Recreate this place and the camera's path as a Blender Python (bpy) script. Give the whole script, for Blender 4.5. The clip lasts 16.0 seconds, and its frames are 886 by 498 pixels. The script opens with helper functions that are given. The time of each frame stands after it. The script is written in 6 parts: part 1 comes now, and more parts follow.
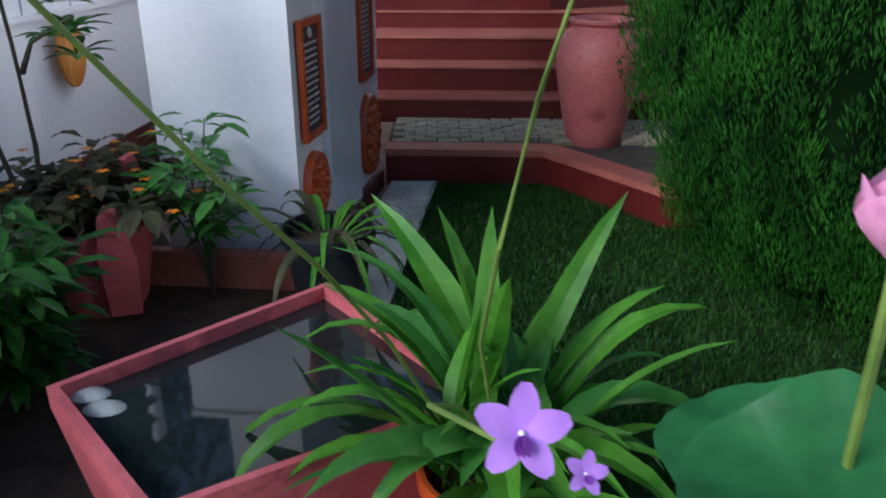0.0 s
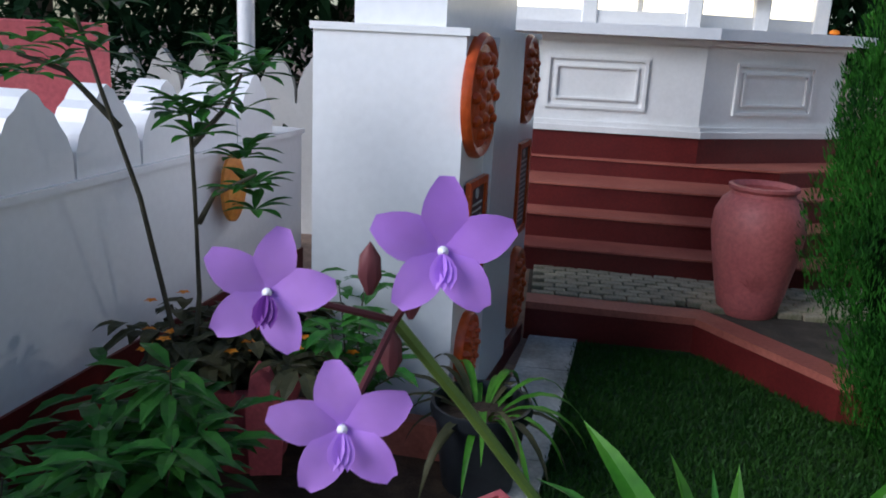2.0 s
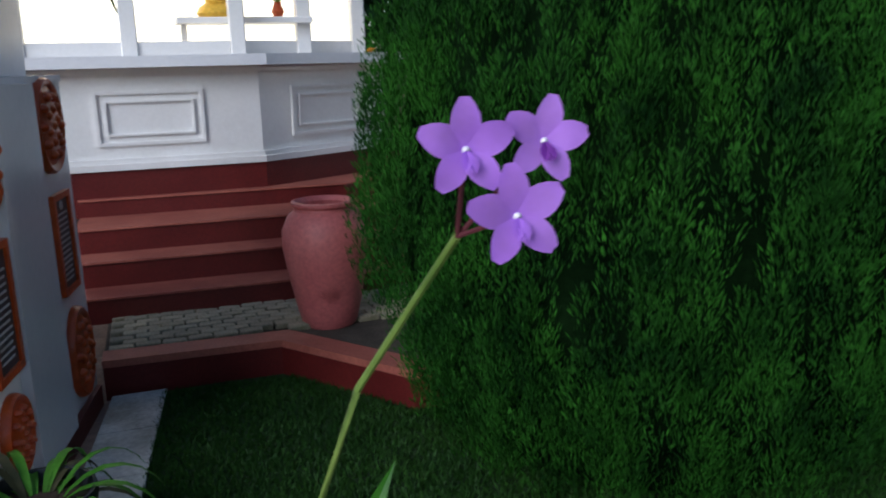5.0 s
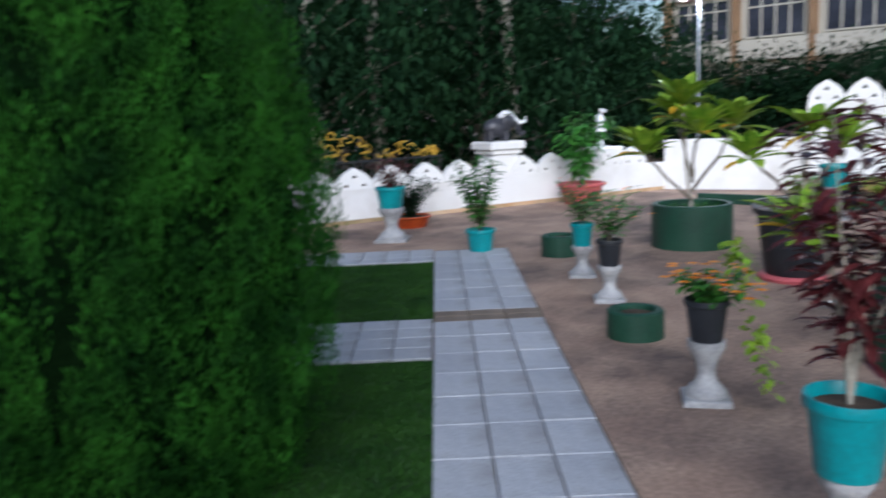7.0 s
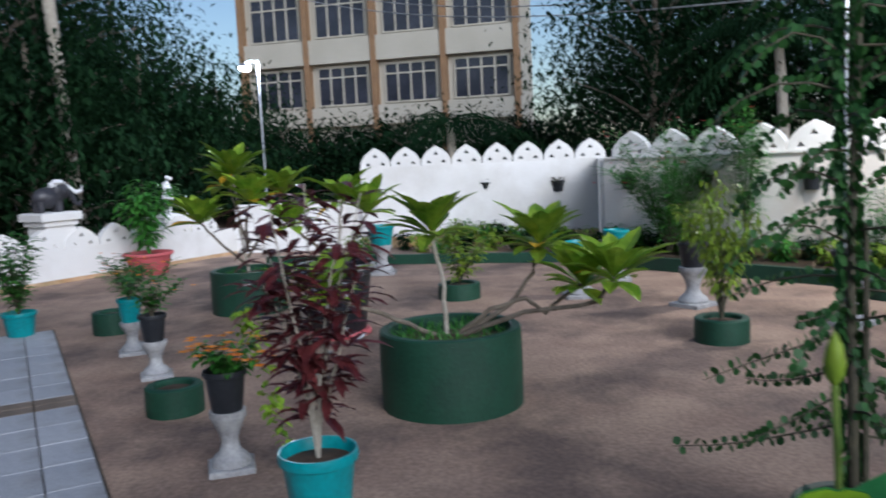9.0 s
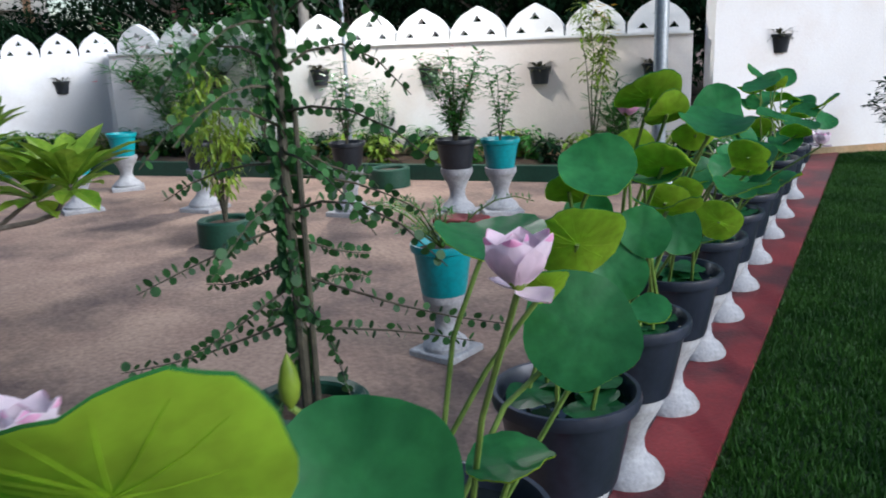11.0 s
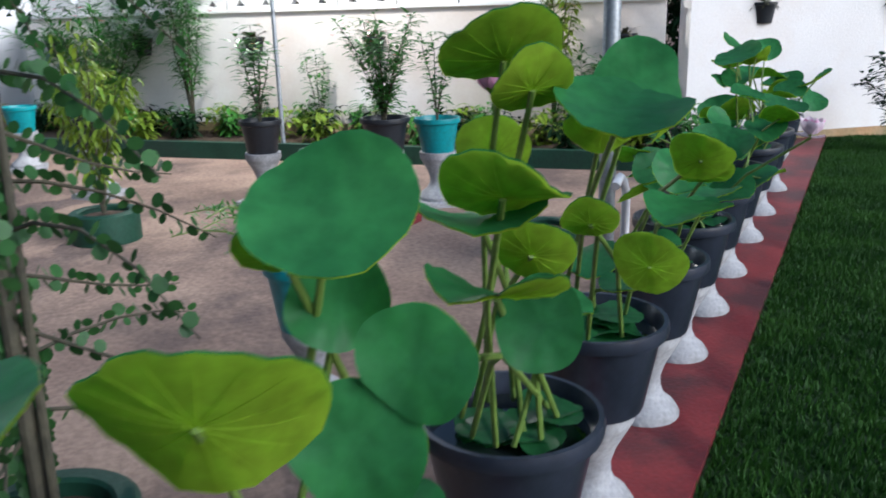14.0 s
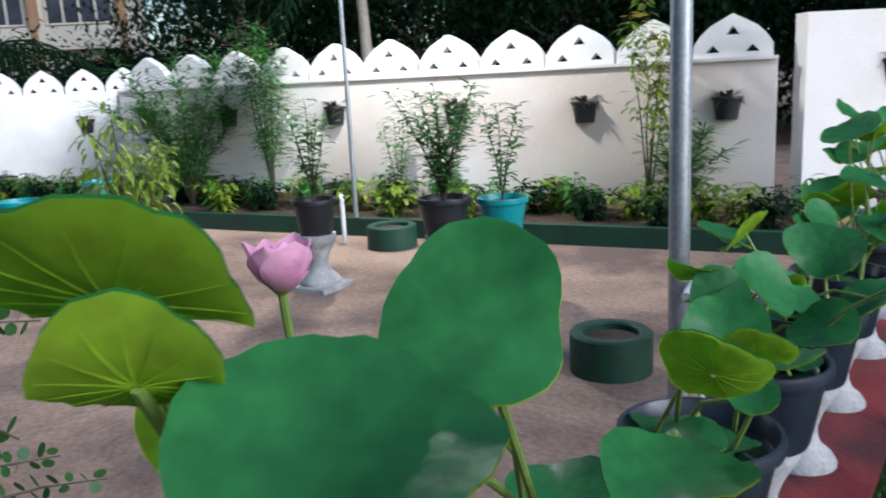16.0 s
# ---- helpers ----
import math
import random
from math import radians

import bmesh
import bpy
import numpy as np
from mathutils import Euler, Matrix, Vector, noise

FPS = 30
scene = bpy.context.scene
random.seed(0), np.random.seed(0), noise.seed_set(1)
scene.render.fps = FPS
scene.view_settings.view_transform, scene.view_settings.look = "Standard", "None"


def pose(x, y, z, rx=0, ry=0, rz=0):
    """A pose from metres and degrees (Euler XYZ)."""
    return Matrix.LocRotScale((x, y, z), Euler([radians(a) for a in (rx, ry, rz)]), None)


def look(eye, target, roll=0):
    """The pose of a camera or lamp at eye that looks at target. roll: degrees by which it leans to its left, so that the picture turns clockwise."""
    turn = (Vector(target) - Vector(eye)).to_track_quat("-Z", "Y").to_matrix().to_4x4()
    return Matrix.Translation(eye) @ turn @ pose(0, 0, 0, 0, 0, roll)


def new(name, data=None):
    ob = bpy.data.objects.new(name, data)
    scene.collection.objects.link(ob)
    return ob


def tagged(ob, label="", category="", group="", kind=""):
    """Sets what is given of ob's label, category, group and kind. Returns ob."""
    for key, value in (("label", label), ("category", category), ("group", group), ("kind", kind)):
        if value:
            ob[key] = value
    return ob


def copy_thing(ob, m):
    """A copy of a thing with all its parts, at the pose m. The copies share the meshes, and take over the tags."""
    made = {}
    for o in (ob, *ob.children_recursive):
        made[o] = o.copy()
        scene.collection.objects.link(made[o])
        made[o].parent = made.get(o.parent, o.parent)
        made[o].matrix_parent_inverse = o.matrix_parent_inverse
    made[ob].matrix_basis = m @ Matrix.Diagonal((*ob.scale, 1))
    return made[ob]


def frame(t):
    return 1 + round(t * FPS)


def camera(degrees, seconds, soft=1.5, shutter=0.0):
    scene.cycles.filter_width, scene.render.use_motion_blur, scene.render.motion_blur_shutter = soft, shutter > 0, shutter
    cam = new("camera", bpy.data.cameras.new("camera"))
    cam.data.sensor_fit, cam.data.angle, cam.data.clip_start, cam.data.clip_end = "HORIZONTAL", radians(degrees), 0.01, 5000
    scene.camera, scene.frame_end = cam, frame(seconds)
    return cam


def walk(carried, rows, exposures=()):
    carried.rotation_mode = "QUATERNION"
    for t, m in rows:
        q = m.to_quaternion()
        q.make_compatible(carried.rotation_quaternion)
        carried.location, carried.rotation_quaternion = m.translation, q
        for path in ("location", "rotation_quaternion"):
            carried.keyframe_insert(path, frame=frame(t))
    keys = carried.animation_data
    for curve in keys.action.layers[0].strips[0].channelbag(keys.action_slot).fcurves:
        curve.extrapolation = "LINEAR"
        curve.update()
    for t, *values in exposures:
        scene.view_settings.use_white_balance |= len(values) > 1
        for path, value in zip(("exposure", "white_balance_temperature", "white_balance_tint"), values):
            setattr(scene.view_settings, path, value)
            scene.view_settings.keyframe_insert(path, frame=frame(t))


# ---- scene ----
cam = camera(57.4, 16.0, soft=1.8, shutter=0.35)
METRES, EYE, TILT, LEAN, TURN = 4.5, 1.33, -22.5, 0.0, 0.0
ROWS = [
    (0.0, 0.0, 0.0, 0.0, 0.0, 0.0, -0.0),
    (0.5, -0.0169, -0.0014, 0.0076, 0.45, 2.32, -1.14),
    (1.0, -0.037, -0.0035, 0.026, 2.92, 5.4, -3.34),
    (1.5, -0.052, 0.0178, 0.038, 5.29, 7.56, -5.19),
    (2.0, -0.057, 0.0302, 0.0456, 6.06, 7.61, -5.48),
    (2.5, -0.0502, 0.0373, 0.0475, 3.58, 7.52, -4.13),
    (3.0, -0.0326, 0.0416, 0.051, -1.74, 7.57, -1.56),
    (3.5, -0.0165, 0.0447, 0.056, -7.74, 7.76, 1.4),
    (6.0, 0.0213, -0.0011, 0.0493, -28.1, 8.4, 14.35),
    (6.5, 0.0461, -0.03, 0.0425, -37.76, 6.58, 17.44),
    (7.0, 0.0899, -0.0664, 0.0251, -50.22, 4.67, 20.21),
    (7.5, 0.1175, -0.0985, 0.0218, -63.0, 2.29, 22.2),
    (8.0, 0.1134, -0.1183, 0.0181, -69.61, 1.33, 23.13),
    (8.5, 0.1087, -0.1369, 0.0123, -73.92, 0.24, 23.72),
    (9.0, 0.1112, -0.1651, -0.0009, -80.13, -2.72, 24.91),
    (9.5, 0.1196, -0.1942, -0.0252, -90.29, -8.64, 25.79),
    (10.0, 0.1398, -0.2164, -0.0414, -102.11, -14.97, 24.89),
    (12.5, 0.2993, -0.3041, -0.1068, -117.13, -25.71, 22.06),
    (13.0, 0.3233, -0.321, -0.1172, -115.44, -25.92, 22.68),
    (13.5, 0.3423, -0.362, -0.134, -113.7, -25.48, 22.52),
    (14.0, 0.3669, -0.4039, -0.1546, -114.76, -25.43, 22.16),
    (14.5, 0.4064, -0.4395, -0.1621, -117.77, -25.69, 22.3),
    (15.0, 0.4435, -0.4669, -0.1721, -117.57, -24.34, 22.73),
    (15.5, 0.4618, -0.5024, -0.1803, -112.91, -21.34, 23.58),
    (16.0, 0.4803, -0.5323, -0.1934, -105.96, -18.04, 24.62),
]
walk(cam, [(t, pose(0, 0, EYE, TILT, LEAN, TURN) @ pose(METRES * x, METRES * y, METRES * z, 90 + pitch, roll, yaw)) for t, x, y, z, yaw, pitch, roll in ROWS],
     exposures=[(0.0, 1.2, 5800, 9), (0.6, 1.3, 5800, 9), (1.5, 1.0, 5800, 9), (3.7, 0.68, 5800, 9), (6.0, 0.6, 5800, 9), (6.8, 0.95, 5800, 9), (7.5, 0.9, 5800, 9), (8.2, 0.65, 5800, 9), (9.0, 0.62, 5800, 9), (9.5, 0.82, 5800, 9), (10.2, 1.0, 5800, 9), (12.3, 1.1, 5800, 9), (16.0, 1.1, 5800, 9)])

# ---- light ----
world = bpy.data.worlds.new("dusk_sky")
scene.world = world
world.use_nodes = True
wn = world.node_tree
sky = wn.nodes.new("ShaderNodeTexSky")
sky.sky_type, sky.sun_disc = "NISHITA", False
sky.sun_elevation, sky.sun_rotation = radians(27), radians(235)
wn.links.new(sky.outputs["Color"], wn.nodes["Background"].inputs["Color"])
wn.nodes["Background"].inputs["Strength"].default_value = 0.068
sun_data = bpy.data.lights.new("sun", "SUN")
sun_data.energy, sun_data.angle, sun_data.color = 1.7, radians(40), (0.98, 0.97, 1.0)
new("sun", sun_data).matrix_world = look((-9, -6.3, 5.6), (0, 0, 0))


def bulb(name, place, watts, colour, size):
    data = bpy.data.lights.new(name, "POINT")
    data.energy, data.color, data.shadow_soft_size = watts, colour, size
    new(name, data).location = place


bulb("pole_bulb", (9.62, -3.7, 3.5), 260, (1.0, 0.93, 0.82), 0.12)
bulb("gate_bulb", (15.35, 5.05, 3.42), 160, (0.92, 0.96, 1.0), 0.12)

# ---- mesh tools ----


class MB:
    """Collects vertices and faces of one part."""

    def __init__(self):
        self.v, self.f = [], []

    def add(self, verts, faces):
        n = len(self.v)
        self.v += [tuple(p) for p in verts]
        self.f += [tuple(n + i for i in f) for f in faces]
        return self

    def box(self, x0, y0, z0, x1, y1, z1, b=0.0):
        """A box, its upright and top edges bevelled by b."""
        if b <= 0:
            vs = [(x0, y0, z0), (x1, y0, z0), (x1, y1, z0), (x0, y1, z0), (x0, y0, z1), (x1, y0, z1), (x1, y1, z1), (x0, y1, z1)]
            return self.add(vs, [(3, 2, 1, 0), (4, 5, 6, 7), (0, 1, 5, 4), (1, 2, 6, 5), (2, 3, 7, 6), (3, 0, 4, 7)])
        vs = []
        for z, i in ((z0, 0), (z1 - b, 0), (z1, b)):
            a0, a1, c0, c1 = x0 + i, x1 - i, y0 + i, y1 - i
            vs += [(a0 + b, c0, z), (a1 - b, c0, z), (a1, c0 + b, z), (a1, c1 - b, z), (a1 - b, c1, z), (a0 + b, c1, z), (a0, c1 - b, z), (a0, c0 + b, z)]
        fs = [tuple(range(7, -1, -1)), tuple(range(16, 24))]
        for k in (0, 8):
            fs += [(k + i, k + (i + 1) % 8, k + 8 + (i + 1) % 8, k + 8 + i) for i in range(8)]
        return self.add(vs, fs)

    def obox(self, m, sx, sy, sz, b=0.0):
        """A box resting on z=0 of the pose m, centred on it."""
        o = MB().box(-sx / 2, -sy / 2, 0, sx / 2, sy / 2, sz, b)
        return self.add([m @ Vector(p) for p in o.v], o.f)

    def lathe(self, prof, seg=24, m=None, closed=False):
        """A turned body; prof is a list of (radius, height)."""
        m = m or Matrix()
        vs, fs = [], []
        for r, z in prof:
            for i in range(seg):
                a = math.tau * i / seg
                vs.append(m @ Vector((r * math.cos(a), r * math.sin(a), z)))
        for k in range(len(prof) - 1):
            for i in range(seg):
                j = (i + 1) % seg
                fs.append((k * seg + i, k * seg + j, (k + 1) * seg + j, (k + 1) * seg + i))
        if prof[0][0] > 1e-4 and not closed:
            fs.append(tuple(range(seg - 1, -1, -1)))
        if prof[-1][0] > 1e-4 and not closed:
            fs.append(tuple((len(prof) - 1) * seg + i for i in range(seg)))
        return self.add(vs, fs)

    def tube(self, pts, r0, r1=None, seg=7):
        pts = [Vector(p) for p in pts]
        r1 = r0 if r1 is None else r1
        n = len(pts)
        vs, fs = [], []
        for k, p in enumerate(pts):
            d = (pts[min(k + 1, n - 1)] - pts[max(k - 1, 0)]).normalized()
            a = d.cross(Vector((0, 0, 1))) if abs(d.z) < 0.92 else d.cross(Vector((1, 0, 0)))
            a.normalize()
            b = d.cross(a)
            r = r0 + (r1 - r0) * k / max(1, n - 1)
            for i in range(seg):
                t = math.tau * i / seg
                vs.append(p + (a * math.cos(t) + b * math.sin(t)) * r)
        for k in range(n - 1):
            for i in range(seg):
                j = (i + 1) % seg
                fs.append((k * seg + i, k * seg + j, (k + 1) * seg + j, (k + 1) * seg + i))
        fs += [tuple(range(seg - 1, -1, -1)), tuple((n - 1) * seg + i for i in range(seg))]
        return self.add(vs, fs)

    def leaf(self, base, way, length, width, droop=0.3, fold=0.2, rows=5, fat=0.45, roll=0.0):
        """A pointed leaf with a keel; fat: where along it is widest."""
        base, way = Vector(base), Vector(way).normalized()
        side = way.cross(Vector((0, 0, 1)))
        side = side.normalized() if side.length > 0.05 else Vector((1, 0, 0))
        if roll:
            side = Matrix.Rotation(roll, 3, way) @ side
        up = side.cross(way).normalized()
        vs, fs = [], []
        p, d = base.copy(), way.copy()
        for k in range(rows + 1):
            s = k / rows
            e = s / fat if s < fat else (1 - s) / (1 - fat)
            w = width * 0.5 * (max(0.0, e) ** 0.6) + (0.004 * width if k in (0, rows) else 0)
            u = side.cross(d).normalized()
            vs += [p - side * w + u * w * fold, p, p + side * w + u * w * fold]
            d = (d - Vector((0, 0, 1)) * droop / rows * (1 + s)).normalized()
            p = p + d * length / rows
        for k in range(rows):
            a = 3 * k
            fs += [(a, a + 1, a + 4, a + 3), (a + 1, a + 2, a + 5, a + 4)]
        return self.add(vs, fs)

    def prism(self, outline, z0, z1):
        """An upright prism over a plan outline (counter-clockwise)."""
        n = len(outline)
        vs = [(x, y, z0) for x, y in outline] + [(x, y, z1) for x, y in outline]
        fs = [tuple(range(n - 1, -1, -1)), tuple(range(n, 2 * n))] + [(i, (i + 1) % n, n + (i + 1) % n, n + i) for i in range(n)]
        return self.add(vs, fs)

    def slab(self, outline, m, depth):
        """An outline (u, v) in the x-z plane of pose m, with a depth along y."""
        n = len(outline)
        vs = [m @ Vector((u, 0, v)) for u, v in outline] + [m @ Vector((u, depth, v)) for u, v in outline]
        fs = [tuple(range(n)), tuple(range(2 * n - 1, n - 1, -1))] + [((i + 1) % n, i, n + i, n + (i + 1) % n) for i in range(n)]
        return self.add(vs, fs)


def mesh_of(mb, name, material, smooth=True):
    me = bpy.data.meshes.new(name)
    me.from_pydata(mb.v, [], mb.f)
    me.materials.append(material)
    if smooth:
        me.polygons.foreach_set("use_smooth", [True] * len(me.polygons))
        me.set_sharp_from_angle(angle=radians(38))
    me.update()
    return me


def part(name, mb, material, parent=None, label="", smooth=True, m=None):
    ob = new(name, mb if isinstance(mb, bpy.types.Mesh) else mesh_of(mb, name, material, smooth))
    if parent is not None:
        ob.parent = parent
    if m is not None:
        ob.matrix_basis = m
    if label:
        tagged(ob, label)
    return ob


def thing(name, m, label, category, group="", kind=""):
    ob = new(name)
    ob.empty_display_size = 0.1
    ob.matrix_basis = m
    return tagged(ob, label, category, group, kind)


def single(name, mb, material, label, category="", group="", kind="", smooth=True, m=None):
    ob = part(name, mb, material, None, "", smooth, m)
    return tagged(ob, label, category, group, kind)


# ---- materials ----


def surface(name, c1, c2, scale=6.0, rough=0.7, bump=0.2, fine=60.0, c3=None, metal=0.0, island=0.0, clear=0.0, grain=0.15, gloss=0.4):
    """Two-scale noise colour with fine relief; c3 gives stains, island varies loose pieces."""
    mt = bpy.data.materials.new(name)
    mt.use_nodes = True
    nt = mt.node_tree
    bs = nt.nodes["Principled BSDF"]
    tc = nt.nodes.new("ShaderNodeTexCoord")
    n1 = nt.nodes.new("ShaderNodeTexNoise")
    n1.inputs["Scale"].default_value, n1.inputs["Detail"].default_value = scale, 6
    n2 = nt.nodes.new("ShaderNodeTexNoise")
    n2.inputs["Scale"].default_value, n2.inputs["Detail"].default_value = fine, 4
    for n in (n1, n2):
        nt.links.new(tc.outputs["Object"], n.inputs["Vector"])
    ramp = nt.nodes.new("ShaderNodeValToRGB")
    ramp.color_ramp.elements[0].position, ramp.color_ramp.elements[1].position = 0.32, 0.68
    ramp.color_ramp.elements[0].color, ramp.color_ramp.elements[1].color = (*c1, 1), (*c2, 1)
    nt.links.new(n1.outputs["Fac"], ramp.inputs["Fac"])
    col = ramp.outputs["Color"]

    def blend(kind, fac, a, b):
        mx = nt.nodes.new("ShaderNodeMix")
        mx.data_type, mx.blend_type = "RGBA", kind
        for sock, val in ((mx.inputs[0], fac), (mx.inputs[6], a), (mx.inputs[7], b)):
            if isinstance(val, bpy.types.NodeSocket):
                nt.links.new(val, sock)
            else:
                sock.default_value = val
        return mx.outputs[2]

    if c3:
        n3 = nt.nodes.new("ShaderNodeTexNoise")
        n3.inputs["Scale"].default_value, n3.inputs["Detail"].default_value = scale * 0.35, 8
        n3.inputs["Roughness"].default_value = 0.65
        nt.links.new(tc.outputs["Object"], n3.inputs["Vector"])
        r3 = nt.nodes.new("ShaderNodeValToRGB")
        r3.color_ramp.elements[0].position, r3.color_ramp.elements[1].position = 0.47, 0.62
        nt.links.new(n3.outputs["Fac"], r3.inputs["Fac"])
        col = blend("MIX", r3.outputs["Color"], col, (*c3, 1))
    gr = nt.nodes.new("ShaderNodeMapRange")
    gr.inputs["From Min"].default_value, gr.inputs["From Max"].default_value = 0.3, 0.7
    gr.inputs["To Min"].default_value, gr.inputs["To Max"].default_value = 1 - grain, 1 + grain
    nt.links.new(n2.outputs["Fac"], gr.inputs["Value"])
    col = blend("MULTIPLY", 1.0, col, gr.outputs["Result"])
    if island:
        geo = nt.nodes.new("ShaderNodeNewGeometry")
        info = nt.nodes.new("ShaderNodeObjectInfo")
        add = nt.nodes.new("ShaderNodeMath")
        add.operation = "ADD"
        nt.links.new(geo.outputs["Random Per Island"], add.inputs[0])
        nt.links.new(info.outputs["Random"], add.inputs[1])
        mr = nt.nodes.new("ShaderNodeMapRange")
        mr.inputs["From Max"].default_value = 2.0
        mr.inputs["To Min"].default_value, mr.inputs["To Max"].default_value = 1 - island, 1 + island
        nt.links.new(add.outputs[0], mr.inputs["Value"])
        col = blend("MULTIPLY", 1.0, col, mr.outputs["Result"])
    nt.links.new(col, bs.inputs["Base Color"])
    bs.inputs["Roughness"].default_value, bs.inputs["Metallic"].default_value = rough, metal
    bs.inputs["Coat Weight"].default_value = clear
    bs.inputs["Specular IOR Level"].default_value = gloss
    bp = nt.nodes.new("ShaderNodeBump")
    bp.inputs["Strength"].default_value, bp.inputs["Distance"].default_value = bump, 0.01
    nt.links.new(n2.outputs["Fac"], bp.inputs["Height"])
    nt.links.new(bp.outputs["Normal"], bs.inputs["Normal"])
    return mt


def foliage(name, c1, c2, rough=0.45, through_light=0.3, scale=9.0, island=0.45, gloss=0.25):
    mt = surface(name, c1, c2, scale, rough, 0.15, 40.0, island=island, gloss=gloss)
    nt = mt.node_tree
    bs = nt.nodes["Principled BSDF"]
    tr = nt.nodes.new("ShaderNodeBsdfTranslucent")
    nt.links.new(bs.inputs["Base Color"].links[0].from_socket, tr.inputs["Color"])
    mx = nt.nodes.new("ShaderNodeMixShader")
    mx.inputs[0].default_value = through_light
    nt.links.new(bs.outputs[0], mx.inputs[1])
    nt.links.new(tr.outputs[0], mx.inputs[2])
    nt.links.new(mx.outputs[0], nt.nodes["Material Output"].inputs["Surface"])
    return mt


def glow(name, colour, power):
    mt = bpy.data.materials.new(name)
    mt.use_nodes = True
    bs = mt.node_tree.nodes["Principled BSDF"]
    bs.inputs["Base Color"].default_value = (*colour, 1)
    bs.inputs["Emission Color"].default_value = (*colour, 1)
    bs.inputs["Emission Strength"].default_value = power
    return mt


M_SAND = surface("sand", (0.25, 0.165, 0.125), (0.36, 0.25, 0.185), 2.0, 0.95, 0.6, 30, c3=(0.13, 0.09, 0.075), grain=0.22)
M_SOIL = surface("soil", (0.035, 0.022, 0.014), (0.08, 0.05, 0.03), 12, 0.95, 0.8, 70)
M_LAWN = surface("lawn_turf", (0.012, 0.034, 0.006), (0.022, 0.06, 0.011), 5, 0.95, 0.8, 160)
M_GRASS = foliage("grass_blades", (0.014, 0.055, 0.007), (0.034, 0.10, 0.013), 0.6, 0.3, 3.0)
M_WHITE = surface("white_paint", (0.72, 0.71, 0.69), (0.80, 0.79, 0.78), 1.2, 0.5, 0.12, 45, c3=(0.62, 0.60, 0.57), grain=0.025)
M_GLOSSW = surface("glossy_white_paint", (0.76, 0.76, 0.78), (0.81, 0.81, 0.83), 1.0, 0.25, 0.04, 30, grain=0.025)
M_OLDWHITE = surface("weathered_white_paint", (0.74, 0.70, 0.66), (0.81, 0.78, 0.75), 0.7, 0.8, 0.25, 40, c3=(0.68, 0.59, 0.52), grain=0.025)
M_DIRTY = surface("splashed_wall_foot", (0.62, 0.47, 0.32), (0.46, 0.27, 0.13), 1.6, 0.85, 0.3, 30, c3=(0.25, 0.2, 0.1))
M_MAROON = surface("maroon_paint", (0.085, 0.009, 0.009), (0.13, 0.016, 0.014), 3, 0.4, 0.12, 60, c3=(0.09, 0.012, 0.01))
# a red paler than the maroon, with darker patches
M_TREAD = surface("pale_red_tread", (0.30, 0.085, 0.062), (0.40, 0.13, 0.09), 3, 0.5, 0.15, 60, c3=(0.22, 0.055, 0.042))
M_KERBRED = surface("red_kerb_paint", (0.14, 0.014, 0.018), (0.22, 0.028, 0.03), 4, 0.55, 0.3, 60, c3=(0.06, 0.015, 0.018))
M_TILE = surface("grey_paving", (0.33, 0.34, 0.37), (0.44, 0.45, 0.48), 4, 0.6, 0.25, 70, c3=(0.26, 0.26, 0.27), island=0.14)
M_BROWNTILE = surface("brown_paving", (0.13, 0.10, 0.075), (0.2, 0.155, 0.12), 5, 0.7, 0.25, 70, island=0.1)
M_BRICK = surface("weathered_paver", (0.30, 0.26, 0.18), (0.42, 0.37, 0.27), 8, 0.9, 0.5, 70, c3=(0.13, 0.13, 0.06), island=0.3)
M_MORTAR = surface("dark_joint", (0.05, 0.04, 0.03), (0.09, 0.075, 0.055), 9, 0.95, 0.6, 80)
M_ROUGHWHITE = surface("whitewashed_concrete", (0.55, 0.54, 0.50), (0.68, 0.67, 0.63), 5, 0.9, 0.5, 50, c3=(0.35, 0.34, 0.3))
M_PLANTER = surface("dark_green_paint", (0.006, 0.04, 0.022), (0.012, 0.06, 0.034), 3, 0.6, 0.25, 40, c3=(0.012, 0.04, 0.026))
M_TEAL = surface("teal_plastic", (0.008, 0.20, 0.22), (0.012, 0.26, 0.28), 4, 0.35, 0.05, 40)
M_BLACKPOT = surface("black_plastic", (0.012, 0.014, 0.018), (0.022, 0.025, 0.03), 5, 0.42, 0.08, 40)
M_NAVYPOT = surface("dark_slate_plastic", (0.016, 0.02, 0.03), (0.03, 0.035, 0.05), 5, 0.3, 0.06, 40)
M_CONC = surface("pale_cast_concrete", (0.30, 0.30, 0.31), (0.42, 0.42, 0.42), 7, 0.85, 0.4, 60, c3=(0.2, 0.2, 0.2))
M_PINK = surface("pink_paint", (0.46, 0.085, 0.10), (0.56, 0.13, 0.14), 4, 0.6, 0.25, 50, c3=(0.45, 0.09, 0.1))
M_SALMON = surface("salmon_urn_paint", (0.46, 0.12, 0.115), (0.56, 0.17, 0.155), 4, 0.5, 0.2, 50, c3=(0.50, 0.13, 0.13))
M_TERRA = surface("glazed_terracotta", (0.42, 0.055, 0.012), (0.54, 0.10, 0.02), 6, 0.28, 0.3, 40)
M_OCHRE = surface("ochre_plaque", (0.5, 0.16, 0.02), (0.6, 0.28, 0.05), 9, 0.5, 0.4, 50)
M_SLATE = surface("black_stone", (0.025, 0.025, 0.03), (0.05, 0.05, 0.06), 8, 0.35, 0.05, 50)
M_GREYTEXT = surface("pale_engraving", (0.42, 0.42, 0.42), (0.5, 0.5, 0.5), 8, 0.6, 0.05, 50)
